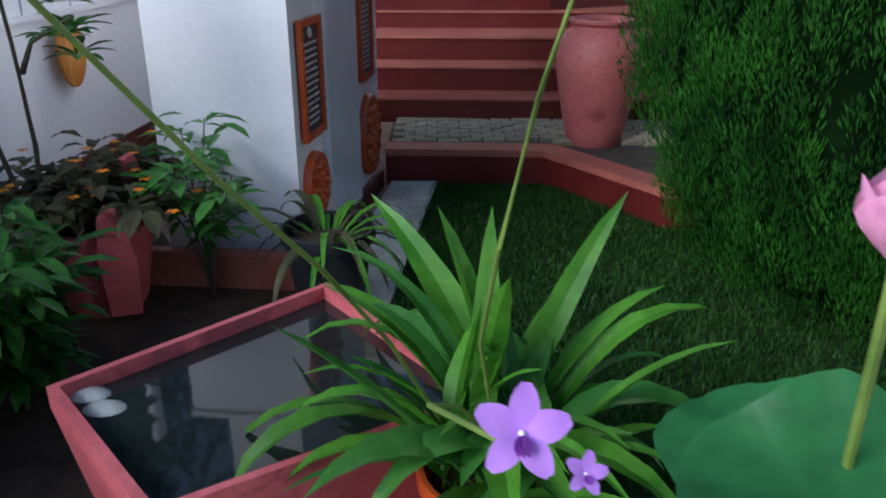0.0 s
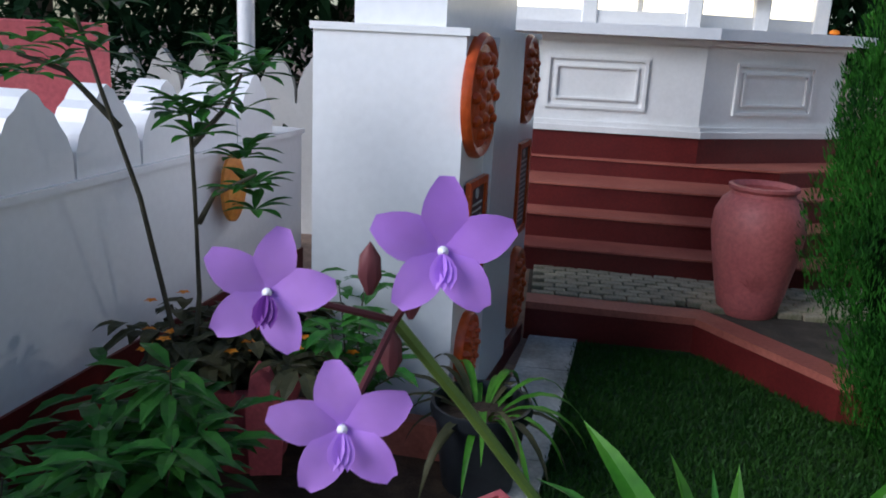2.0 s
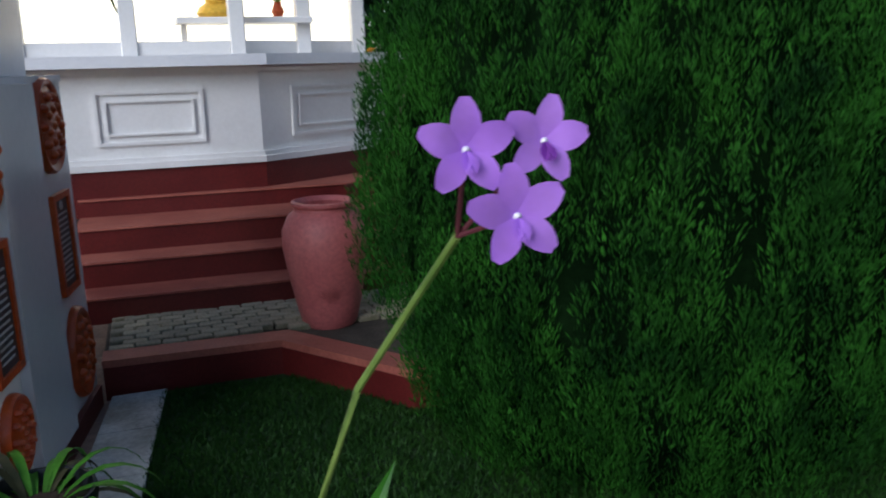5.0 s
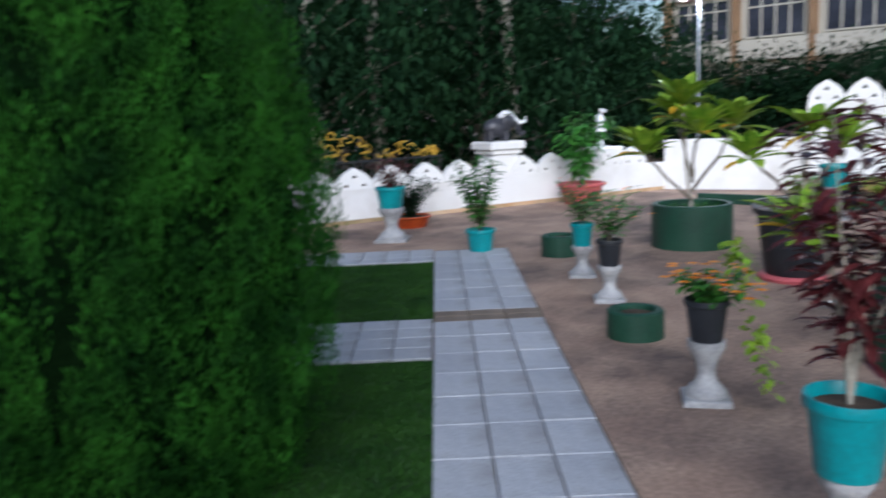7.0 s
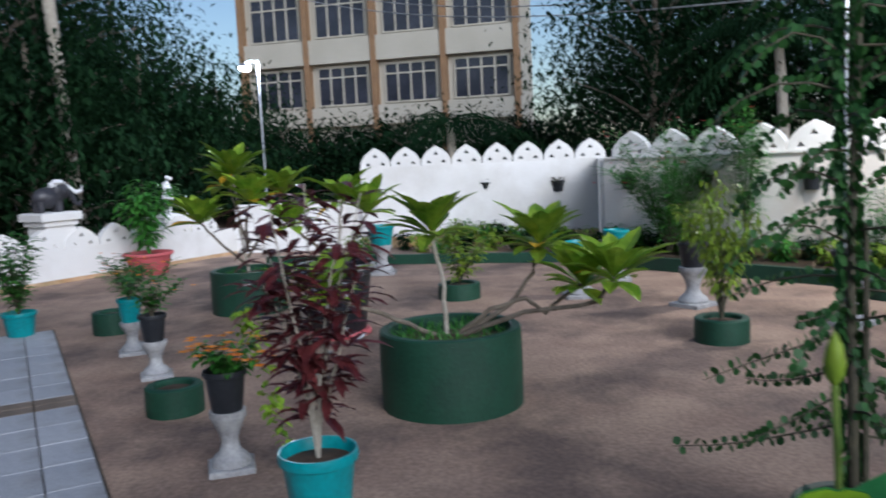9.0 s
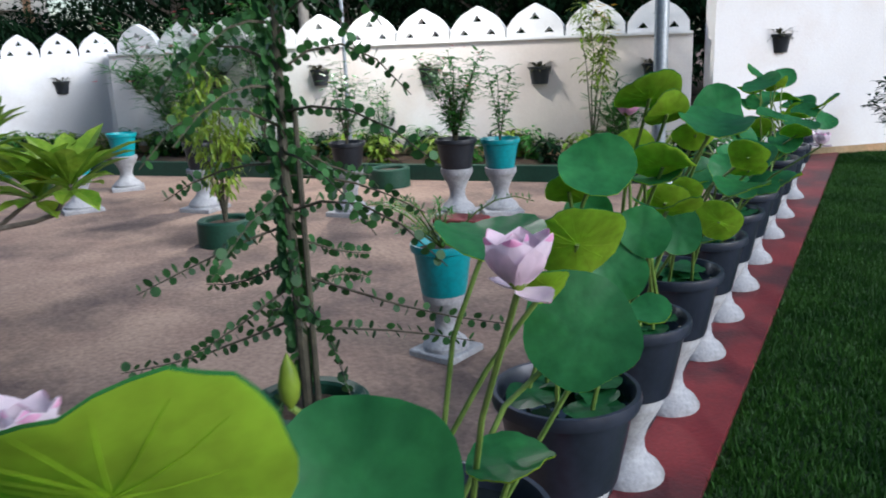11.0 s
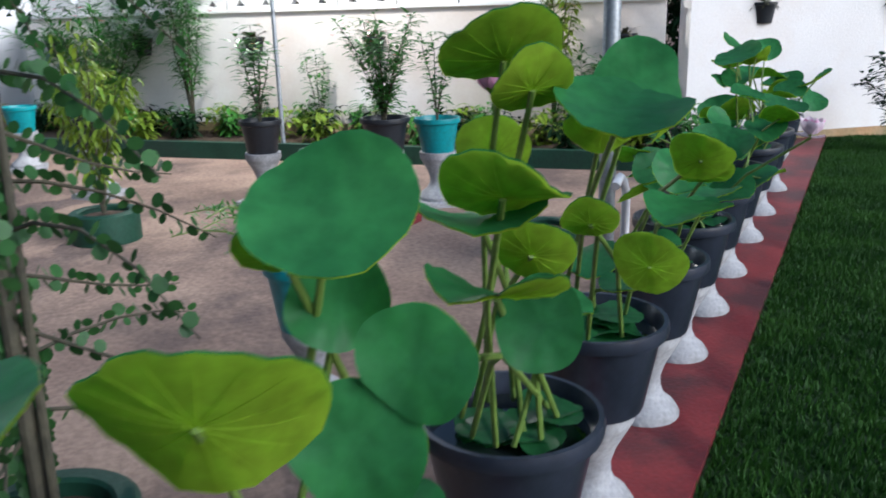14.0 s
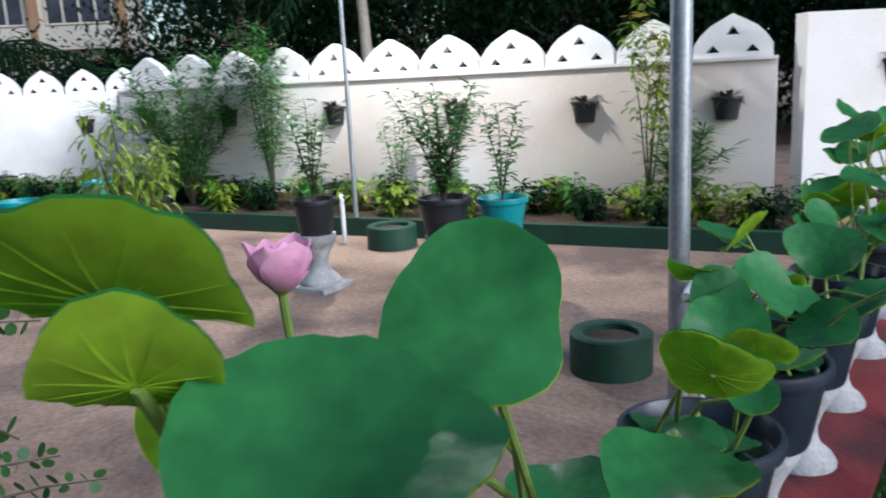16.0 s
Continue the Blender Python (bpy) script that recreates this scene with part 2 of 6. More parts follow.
M_STEEL = surface("galvanised_steel", (0.30, 0.33, 0.36), (0.40, 0.43, 0.46), 5, 0.4, 0.08, 50, metal=0.7)
M_BARK = surface("bark", (0.10, 0.08, 0.06), (0.19, 0.16, 0.125), 10, 0.9, 0.7, 50)
M_PALEBARK = surface("pale_bark", (0.30, 0.27, 0.22), (0.42, 0.38, 0.32), 9, 0.85, 0.6, 45)
M_DARKSTEM = surface("dark_stem", (0.05, 0.045, 0.03), (0.09, 0.08, 0.05), 12, 0.8, 0.4, 50)
M_STEM = surface("green_stem", (0.10, 0.17, 0.03), (0.17, 0.25, 0.05), 12, 0.5, 0.15, 50)
# green spray colour; its near-black patches stand for self-shading between plumes
M_CYPRESS = foliage("cypress_spray_shaded", (0.0025, 0.018, 0.0025), (0.025, 0.105, 0.009), 0.75, 0.15, 5.0, 0.6, 0.1)
# darkness of the gaps between sprays, put into the colour
M_CYPGAPSHADE = surface("cypress_gap_shade", (0.002, 0.006, 0.002), (0.005, 0.014, 0.004), 5, 0.95, 0.5, 40, gloss=0.0)
M_LEAF = foliage("green_leaf", (0.03, 0.13, 0.02), (0.07, 0.22, 0.035), 0.35, 0.25)
M_LEAFY = foliage("yellow_green_leaf", (0.12, 0.22, 0.02), (0.24, 0.32, 0.035), 0.4, 0.3)
M_FRANGI = foliage("broad_leaf", (0.13, 0.28, 0.02), (0.32, 0.45, 0.045), 0.4, 0.3)
M_YELLOW = foliage("yellowed_leaf", (0.5, 0.3, 0.02), (0.6, 0.38, 0.03), 0.5, 0.3)
M_LOTUS = foliage("lotus_leaf_face", (0.030, 0.165, 0.050), (0.055, 0.25, 0.075), 0.42, 0.5, 5.0, 0.3, 0.4)
# yellow-green brightened to stand for daylight coming through the leaf
M_LOTUSLIT = foliage("lotus_underside_backlit", (0.46, 0.66, 0.045), (0.56, 0.76, 0.06), 0.6, 0.72, 5.0, 0.2)
M_PETAL = foliage("white_pink_petal", (0.74, 0.58, 0.66), (0.80, 0.72, 0.75), 0.5, 0.35, 5.0, 0.08)
M_PETALPINK = foliage("pink_petal", (0.72, 0.30, 0.50), (0.78, 0.45, 0.6), 0.5, 0.35, 5.0, 0.1)
M_ORCHID = foliage("purple_petal", (0.42, 0.17, 0.72), (0.58, 0.30, 0.82), 0.5, 0.3, 8.0, 0.12)
M_ORCHIDDARK = foliage("deep_purple_lip", (0.15, 0.03, 0.26), (0.24, 0.06, 0.38), 0.5, 0.2)
M_BUDRED = foliage("dark_red_bud", (0.12, 0.03, 0.04), (0.18, 0.06, 0.06), 0.5, 0.2)
M_MAROONLEAF = foliage("maroon_leaf", (0.06, 0.012, 0.016), (0.13, 0.03, 0.03), 0.35, 0.15)
M_ORANGE = foliage("orange_petal", (0.75, 0.20, 0.01), (0.8, 0.3, 0.02), 0.5, 0.3)
M_REDFLOWER = foliage("red_petal", (0.6, 0.03, 0.05), (0.7, 0.1, 0.12), 0.5, 0.3)
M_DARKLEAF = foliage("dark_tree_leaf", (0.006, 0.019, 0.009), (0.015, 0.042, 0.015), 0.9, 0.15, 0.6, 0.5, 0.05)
M_GREYLEAF = foliage("bronze_green_leaf", (0.04, 0.045, 0.02), (0.10, 0.09, 0.04), 0.5, 0.2)
M_ROUND = foliage("round_leaf", (0.022, 0.075, 0.02), (0.045, 0.13, 0.032), 0.45, 0.25)
M_SPIDER = foliage("strap_leaf", (0.045, 0.18, 0.012), (0.11, 0.30, 0.03), 0.4, 0.3)
M_STONE = surface("wet_pebble", (0.35, 0.36, 0.34), (0.48, 0.5, 0.46), 9, 0.5, 0.3, 50)
M_WALLFAR = surface("cream_facade", (0.42, 0.39, 0.32), (0.48, 0.45, 0.38), 0.4, 0.8, 0.1, 12, grain=0.025)
M_COLFAR = surface("brown_facade_column", (0.22, 0.13, 0.07), (0.28, 0.17, 0.09), 1, 0.8, 0.1, 12)
M_GOLD = surface("gold_paint", (0.65, 0.38, 0.04), (0.75, 0.5, 0.08), 5, 0.35, 0.3, 50, metal=0.5)
M_IRON = surface("black_iron", (0.012, 0.012, 0.014), (0.02, 0.02, 0.022), 5, 0.5, 0.1, 50)
M_GLASSDARK = surface("dark_window_glass", (0.02, 0.022, 0.03), (0.05, 0.055, 0.075), 0.5, 0.08, 0.0, 5)
M_WATER = surface("still_dark_water", (0.012, 0.016, 0.016), (0.02, 0.026, 0.026), 3, 0.04, 0.02, 8)
M_LAMP = glow("lamp_glass", (1.0, 0.96, 0.88), 60.0)
M_ROOM = glow("lit_room", (1.0, 0.88, 0.66), 1.1)

# ---- plan: u runs along the paved walk, n across it ----
UX, UY = 0.794, 0.608


def un(u, n, z=0.0):
    return Vector((UX * u - UY * n, UY * u + UX * n, z))


UDEG = math.degrees(math.atan2(UY, UX))
# direction of the red kerb and the point where its lawn edge starts
KX, KY = 0.643, -0.766


def kerb(s, off, z=0.0):
    """s along the kerb from the first lotus pot, off towards the yard."""
    return Vector((2.96 + KX * s - KY * off, -3.00 + KY * s + KX * off, z))


KDEG = math.degrees(math.atan2(KY, KX))
rnd = random.Random(7)

# ---- ground ----
g = MB()
for i in range(30):
    for j in range(30):
        x0, y0 = -10 + i, -14 + j
        g.add([(x0, y0, 0), (x0 + 1, y0, 0), (x0 + 1, y0 + 1, 0), (x0, y0 + 1, 0)], [(0, 1, 2, 3)])
B = 400
for x0, y0, x1, y1 in ((-B, -B, B, -14), (-B, 16, B, B), (-B, -14, -10, 16), (20, -14, B, 16)):
    g.add([(x0, y0, 0), (x1, y0, 0), (x1, y1, 0), (x0, y1, 0)], [(0, 1, 2, 3)])
single("ground", g, M_SAND, "bare reddish-brown sandy yard ground", "ground", kind="structure")


def lawn(name, outline, label):
    single(name, MB().prism(outline, 0.004, 0.02), M_LAWN, label, "lawn", kind="structure", smooth=False)


def plan(*pairs):
    return [tuple(p)[:2] for p in pairs]


lawn("lawn_1", plan((-0.03, 4.06), (-0.22, 2.3), (-0.40, 0.6), un(-0.55, -0.36), un(5.07, -0.36), un(5.07, 4.0), (3.2, 3.7), (2.55, 3.12), (1.02, 3.42), (0.53, 4.09)), "dark green clipped lawn beside the grey walk")
lawn("lawn_2", plan(un(6.05, -0.36), un(8.46, -0.36), un(8.46, 3.5), un(6.05, 3.5)), "dark green clipped lawn beyond the paved crossing")
lawn("lawn_3", plan(kerb(-2.1, -0.0), kerb(-2.1, -3.2), kerb(8.2, -3.2), kerb(8.2, 0.0)), "mown green lawn along the red kerb")

# ---- walls ----


def merlon(w, h, holes=True):
    """Outline of a trefoil-shaped battlement."""
    pts = [(0.0, 1.0), (0.10, 0.93), (0.17, 0.82), (0.27, 0.74), (0.34, 0.60), (0.42, 0.48), (0.475, 0.30), (0.485, 0.0)]
    left = [(-a, b) for a, b in reversed(pts[1:])]
    return [(a * w, b * h) for a, b in left + pts]


def along(a, b):
    """A pose at a with x towards b, and the length."""
    d = Vector((b[0] - a[0], b[1] - a[1], 0))
    return pose(a[0], a[1], 0, 0, 0, math.degrees(math.atan2(d.y, d.x))), d.length


def battlements(wall, m, length, z, w, h, thick, start=0.0, material=None, holes=True):
    """Separate battlements, each with three triangular holes framed as recessed cuts."""
    outline = merlon(w, h)
    base = None
    n = int((length - start) / w + 0.01)
    for i in range(n):
        place = m @ pose(start + (i + 0.5) * w, 0, z)
        if base is None:
            mb = MB()
            if holes:
                # body built in bands so that the triangular holes go right through
                pieces = pierced(w, h)
            else:
                pieces = [outline]
            for o in pieces:
                mb.slab(o, Matrix(), thick)
            base = mesh_of(mb, "battlement", material or M_WHITE, False)
        part("battlement", base, None, wall, m=place)


def pierced(w, h):
    """Convex pieces that leave three triangular openings."""
    def t(cx, cz, s):
        return [(cx - s, cz), (cx + s, cz), (cx, cz + s * 1.15)]
    edge = merlon(1.0, 1.0)
    out = []
    xs = lambda z: max(a for a, b in zip_cut(edge, z))
    rows = [(0.0, 0.12), (0.12, 0.30), (0.30, 0.52), (0.52, 0.72), (0.72, 0.86), (0.86, 1.0)]
    for z0, z1 in rows:
        a0, a1 = xs(z0), xs(z1)
        if z0 == 0.12:
            s = 0.085
            cuts = [(-0.24, s), (0.24, s)]
        elif z0 == 0.52:
            cuts = [(0.0, 0.085)]
        else:
            cuts = []
        left0, left1 = -a0, -a1
        for c, s in cuts:
            out.append([(left0, z0), (c - s, z0), (c, z1), (left1, z1)])
            left0, left1 = c + s, c
        out.append([(left0, z0), (a0, z0), (a1, z1), (left1, z1)])
    return [[(a * w, b * h) for a, b in o] for o in out]


def zip_cut(edge, z):
    """Half widths of the battlement outline at height z."""
    right = [(a, b) for a, b in edge if a >= 0]
    right.sort(key=lambda p: p[1])
    for (a0, b0), (a1, b1) in zip(right, right[1:]):
        if b0 <= z <= b1 and b1 > b0:
            return [(a0 + (a1 - a0) * (z - b0) / (b1 - b0), z)]
    return [(0.012, z)]


def wall_run(name, a, b, z, thick, label, material, foot=0.0):
    m, n = along(a, b)
    w = thing(name, Matrix(), label, "wall", kind="structure")
    part("wall_body", MB().slab([(0, foot), (n, foot), (n, z), (0, z)], Matrix(), thick), material, w, smooth=False, m=m)
    if foot:
        part("wall_foot", MB().slab([(0, 0), (n, 0), (n, foot), (0, foot)], Matrix(), thick), M_DIRTY, w, "rust-splashed dirty foot of the wall", smooth=False, m=m)
    return w, m, n


CORNER, STEP = (8.45, -7.20), (13.43, -1.28)
SET_A, SET_B = (15.47, -1.30), (15.03, 3.13)
VX, VY = 0.644, 0.765
# faces look towards the yard: runs go from far to near so that the depth lies outside
w, m, n = wall_run("wall_east", STEP, CORNER, 1.46, -0.16, "whitewashed boundary wall with trefoil battlements", M_OLDWHITE, 0.22)
part("ledge", MB().slab([(0, 1.455), (n, 1.455), (n, 1.485), (0, 1.485)], m @ pose(0, 0.03, 0), -0.22), M_WHITE, w, smooth=False)
battlements(w, m, n, 1.485, 0.69, 0.375, -0.12, start=0.12)
w, m, n = wall_run("wall_north_east", SET_B, SET_A, 1.47, -0.16, "white boundary wall section set back with battlements", M_WHITE, 0.2)
battlements(w, m, n + 0.1, 1.47, 0.555, 0.36, -0.12)
w, m, n = wall_run("wall_return", SET_A, STEP, 1.46, -0.16, "short white return joining two boundary walls", M_WHITE)
SX, SY = -0.17, -0.985
SOUTH = (CORNER[0] + SX * 6.5, CORNER[1] + SY * 6.5)
w, m, n = wall_run("wall_south", (CORNER[0] - 0.08, CORNER[1] - 0.10), SOUTH, 1.82, -0.2, "plain tall white boundary wall with damp stains", M_OLDWHITE, 0.12)

GATE_A, GATE_B = (6.6, 9.03), (14.7, 5.5)
w, m, n = wall_run("wall_north", GATE_A, GATE_B, 0.50, 0.14, "low white garden wall with trefoil battlements", M_WHITE, 0.06)
battlements(w, m, n, 0.50, 0.60, 0.32, 0.11)
w, m, n = wall_run("wall_link", GATE_B, (SET_B[0], SET_B[1]), 0.9, 0.14, "low white wall in the shade of the trees", M_WHITE)

# wall beside the shrine with a maroon dado
LW_A, LW_B = (-2.25, -1.5), (-1.56, 4.4)
w, m, n = wall_run("wall_west", LW_A, LW_B, 0.93, 0.14, "low white wall with scalloped top and maroon dado", M_GLOSSW)
part("dado", MB().slab([(0, 0), (n, 0), (n, 0.30), (0, 0.30)], m @ pose(0, -0.012, 0), 0.012), M_MAROON, w, "maroon painted dado", smooth=False)
part("coping", MB().slab([(0, 0.93), (n, 0.93), (n, 0.955), (0, 0.955)], m @ pose(0, -0.02, 0), 0.18), M_GLOSSW, w, smooth=False)
battlements(w, m, n - 0.3, 0.955, 0.36, 0.30, 0.12, start=0.2, material=M_GLOSSW, holes=False)

# ---- red kerb and planting bed ----
k = MB().prism(plan(kerb(-2.1, 0.0), kerb(7.9, 0.0), kerb(7.9, 0.26), kerb(-2.1, 0.26)), 0.0, 0.05)
single("red_kerb", k, M_KERBRED, "worn red-painted concrete kerb edging the lawn", "kerb", kind="structure", smooth=False)
bed = thing("planting_bed", Matrix(), "green-edged planting bed along the boundary wall", "planting bed", kind="structure")
fa, fb = (12.45, -0.50), (7.25, -6.69)
m, n = along(fa, fb)
part("bed_edging", MB().slab([(0, 0), (n, 0), (n, 0.17), (0, 0.17)], m, -0.09), M_PLANTER, bed, "dark green painted concrete edging", smooth=False)
part("bed_soil", MB().prism(plan(fb, (fa[0], fa[1]), (13.40, -1.32), (8.45, -7.15)), 0.01, 0.12), M_SOIL, bed, smooth=False)
fa2, fb2 = (12.9, 4.2), (12.45, -0.50)
m, n = along(fa2, fb2)
part("bed_edging", MB().slab([(0, 0), (n, 0), (n, 0.15), (0, 0.15)], m, -0.09), M_PLANTER, bed, "dark green painted concrete edging", smooth=False)

# ---- shrine: kerb, paved apron, steps, body ----
ZK = 0.20
sk = MB()
line = [(-0.30, 4.10), (0.52, 4.06), (0.99, 3.40), (2.6, 3.1), (4.2, 4.6)]
inner = [(-0.30, 4.24), (0.58, 4.20), (1.07, 3.53), (2.52, 3.26), (4.1, 4.72)]
sk.prism(line + inner[::-1], 0.0, ZK - 0.035)
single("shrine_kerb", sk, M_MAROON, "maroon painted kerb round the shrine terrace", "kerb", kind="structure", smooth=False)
single("kerb_top", MB().prism([(x, y - 0.01) for x, y in line] + inner[::-1], ZK - 0.035, ZK), M_TREAD, "pale red top of the terrace kerb", "kerb", kind="structure", smooth=False)
single("terrace_base", MB().prism(inner + [(4.1, 5.2), (-0.30, 5.2)], 0.0, ZK - 0.03), M_MORTAR, "earth-filled joints of the paved terrace", "terrace", kind="structure", smooth=False)
steps = thing("shrine_steps", Matrix(), "maroon steps with pale treads below the shrine", "steps", kind="structure")
Y0 = 4.80
z, y = ZK - 0.03, Y0
for rise, run in ((0.135, 0.24), (0.135, 0.24), (0.135, 0.42), (0.10, 1.6)):
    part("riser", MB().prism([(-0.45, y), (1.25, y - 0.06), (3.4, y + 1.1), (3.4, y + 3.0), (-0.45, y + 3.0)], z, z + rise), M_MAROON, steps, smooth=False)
    part("tread", MB().prism([(-0.45, y - 0.012), (1.25, y - 0.072), (3.4, y + 1.085), (3.4, y + 3.0), (-0.45, y + 3.0)], z + rise, z + rise + 0.012), M_TREAD, steps, "pale red tread", smooth=False)
    z, y = z + rise + 0.012, y + run
ZB = z + 0.14
YF = Y0 + 0.95
shrine = thing("shrine", Matrix(), "white shrine with moulded panels and a lit glazed chamber", "shrine")
foot = [(-0.8, YF), (0.72, YF), (1.75, YF + 0.55), (1.75, YF + 2.6), (-0.8, YF + 2.6)]


def grown(d):
    return [(-0.8, YF - d), (0.72 + d * 0.25, YF - d), (1.75 + d, YF + 0.55 - d * 0.5), (1.75 + d, YF + 2.6), (-0.8, YF + 2.6)]


part("base_plinth", MB().prism(grown(0.03), ZB - 0.26, ZB + 0.03), M_MAROON, shrine, "maroon plinth", smooth=False)
part("base_moulding", MB().prism(grown(0.05), ZB + 0.03, ZB + 0.07).add(*[(lambda o: (o.v, o.f))(MB().prism(grown(0.03), ZB + 0.07, ZB + 0.10))][0]), M_WHITE, shrine, smooth=False)
part("body", MB().prism(foot, ZB + 0.03, ZB + 0.66), M_WHITE, shrine, smooth=False)
part("upper_moulding", MB().prism(grown(0.05), ZB + 0.62, ZB + 0.66), M_WHITE, shrine, smooth=False)
part("cornice", MB().prism(grown(0.16), ZB + 0.66, ZB + 0.73), M_GLOSSW, shrine, smooth=False)


def framed(x0, x1, z0, z1, m, t=0.022):
    """A raised picture-frame moulding."""
    mb = MB()
    for a, b, c, d in ((x0, x1, z0, z0 + t), (x0, x1, z1 - t, z1), (x0, x0 + t, z0 + t, z1 - t), (x1 - t, x1, z0 + t, z1 - t)):
        mb.slab([(a, c), (b, c), (b, d), (a, d)], m @ pose(0, -0.018, 0), 0.02)
    return mb


front = pose(0, YF, ZB)
part("panel_moulding", framed(-0.30, 0.36, 0.18, 0.52, front), M_WHITE, shrine, smooth=False)
part("panel_moulding", framed(-0.24, 0.30, 0.24, 0.46, front, 0.014), M_WHITE, shrine, smooth=False)
sm, sn = along((0.72, YF), (1.75, YF + 0.55))
sm = sm @ pose(0, 0, ZB)
part("panel_moulding", framed(0.25, 0.92, 0.18, 0.52, sm), M_WHITE, shrine, smooth=False)
part("panel_moulding", framed(0.31, 0.86, 0.24, 0.46, sm, 0.014), M_WHITE, shrine, smooth=False)
ZC = ZB + 0.73
part("chamber_back", MB().prism([(-0.8, YF + 0.9), (1.6, YF + 0.9), (1.6, YF + 1.0), (-0.8, YF + 1.0)], ZC, ZC + 1.1), M_ROOM, shrine, "brightly lit chamber wall", smooth=False)
part("roof_slab", MB().prism(grown(0.25), ZC + 1.1, ZC + 1.25), M_WHITE, shrine, smooth=False)
for x, yy in ((-0.7, 0.12), (-0.05, 0.12), (0.62, 0.12), (1.1, 0.36), (1.55, 0.6)):
    part("window_post", MB().box(x - 0.05, YF + yy - 0.05, ZC, x + 0.05, YF + yy + 0.05, ZC + 1.1, 0.008), M_WHITE, shrine, smooth=False)
part("window_rail", MB().box(-0.65, YF + 0.09, ZC, 0.57, YF + 0.15, ZC + 0.09, 0.006), M_WHITE, shrine, smooth=False)
sr = MB()
for a, b in (((0.67, YF + 0.15), (1.05, YF + 0.34)), ((1.15, YF + 0.39), (1.5, YF + 0.57))):
    mm, ll = along(a, b)
    sr.slab([(0, ZC), (ll, ZC), (ll, ZC + 0.09), (0, ZC + 0.09)], mm, 0.05)
part("window_rail", sr, M_WHITE, shrine, smooth=False)

# ---- pillar with plaques beside the steps ----
PA, PB, PC = Vector((-1.07, 2.95)), Vector((-0.54, 2.89)), Vector((-0.33, 4.08))
pil = thing("shrine_pillar", Matrix(), "glossy white pillar wall carrying terracotta discs and stone plaques", "pillar", kind="structure")
quad = [tuple(PA), tuple(PB), tuple(PC), (-1.0, 4.2)]
part("plinth", MB().prism([(PA.x - 0.03, PA.y - 0.035), (PB.x + 0.03, PB.y - 0.035), (PC.x + 0.02, PC.y - 0.02), (-1.03, 4.2)], 0, 0.10), M_MAROON, pil, "maroon plinth", smooth=False)
part("body", MB().prism(quad, 0.10, 1.47), M_GLOSSW, pil, smooth=False)
part("cap", MB().prism([(PA.x - 0.01, PA.y - 0.01), (PB.x + 0.01, PB.y - 0.01), (PC.x + 0.01, PC.y), (-1.01, 4.2)], 1.47, 1.495), M_GLOSSW, pil, smooth=False)
part("upper_shaft", MB().prism([(-0.94, 3.0), (-0.62, 2.97), (-0.44, 4.0), (-0.9, 4.1)], 1.495, 2.6), M_GLOSSW, pil, smooth=False)
side_m, side_n = along(PB, PC)
part("pilaster", MB().slab([(0.30, 0.1), (0.74, 0.1), (0.74, 1.47), (0.30, 1.47)], side_m @ pose(0, -0.035, 0), 0.04), M_GLOSSW, pil, smooth=False)


def disc(s, z, rx, rz, off=0.0):
    """A domed terracotta medallion with knobs, on the side face."""
    d = thing("terracotta_disc", side_m @ pose(s, -off, z), "glazed terracotta medallion with moulded relief on the pillar", "wall ornament", "discs on the pillar")
    mb = MB()
    prof = [(1.0, 0.0), (1.0, 0.02), (0.95, 0.034), (0.86, 0.03), (0.82, 0.022), (0.5, 0.034), (0.2, 0.04), (0.0, 0.042)]
    o = MB().lathe(prof, 36)
    mb.add([(x * rx, -zz, y * rz) for x, y, zz in o.v], o.f)
    part("plate", mb, M_TERRA, d)
    for r, cnt in ((0.62, 10), (0.34, 6), (0.0, 1)):
        for i in range(cnt):
            a = math.tau * i / cnt + r
            o = MB().lathe([(0.11, 0.0), (0.10, 0.014), (0.05, 0.024), (0.0, 0.026)], 8)
            part("relief_knob", MB().add([(x * rx * 1.2 + r * rx * math.cos(a), -zz - 0.026, y * rz + r * rz * math.sin(a)) for x, y, zz in o.v], o.f), M_TERRA, d)


def plaque(s0, s1, z0, z1, off=0.0):
    d = thing("stone_plaque", side_m @ pose((s0 + s1) / 2, -off, z0), "engraved black stone plaque in a terracotta-red frame", "plaque", "plaques on the pillar")
    w2, h = (s1 - s0) / 2, z1 - z0
    part("slab", MB().slab([(-w2, 0), (w2, 0), (w2, h), (-w2, h)], pose(0, -0.02, 0), 0.02), M_SLATE, d, smooth=False)
    part("frame", framed(-w2 - 0.012, w2 + 0.012, -0.012, h + 0.012, pose(0, -0.012, 0), 0.025), M_TERRA, d, "terracotta-red frame", smooth=False)
    lr = random.Random(3)
    for i in range(13):
        zz = h * (0.80 - 0.058 * i)
        ww = w2 * (0.72 - 0.2 * lr.random())
        part("engraved_line", MB().slab([(-ww, zz), (ww, zz), (ww, zz + 0.008), (-ww, zz + 0.008)], pose(0, -0.0225, 0), 0.003), M_GREYTEXT, d, "pale illegible engraved line", smooth=False)
    part("emblem", MB().lathe([(0.02, 0), (0.018, 0.004), (0.0, 0.005)], 12, pose(0, -0.02, h * 0.9, 90)), M_GREYTEXT, d)


disc(0.16, 1.27, 0.20, 0.215)
disc(0.93, 1.30, 0.17, 0.19)
disc(0.16, 0.34, 0.12, 0.14)
disc(0.98, 0.34, 0.15, 0.20)
plaque(0.06, 0.27, 0.55, 0.97)
plaque(0.84, 1.04, 0.63, 1.02)

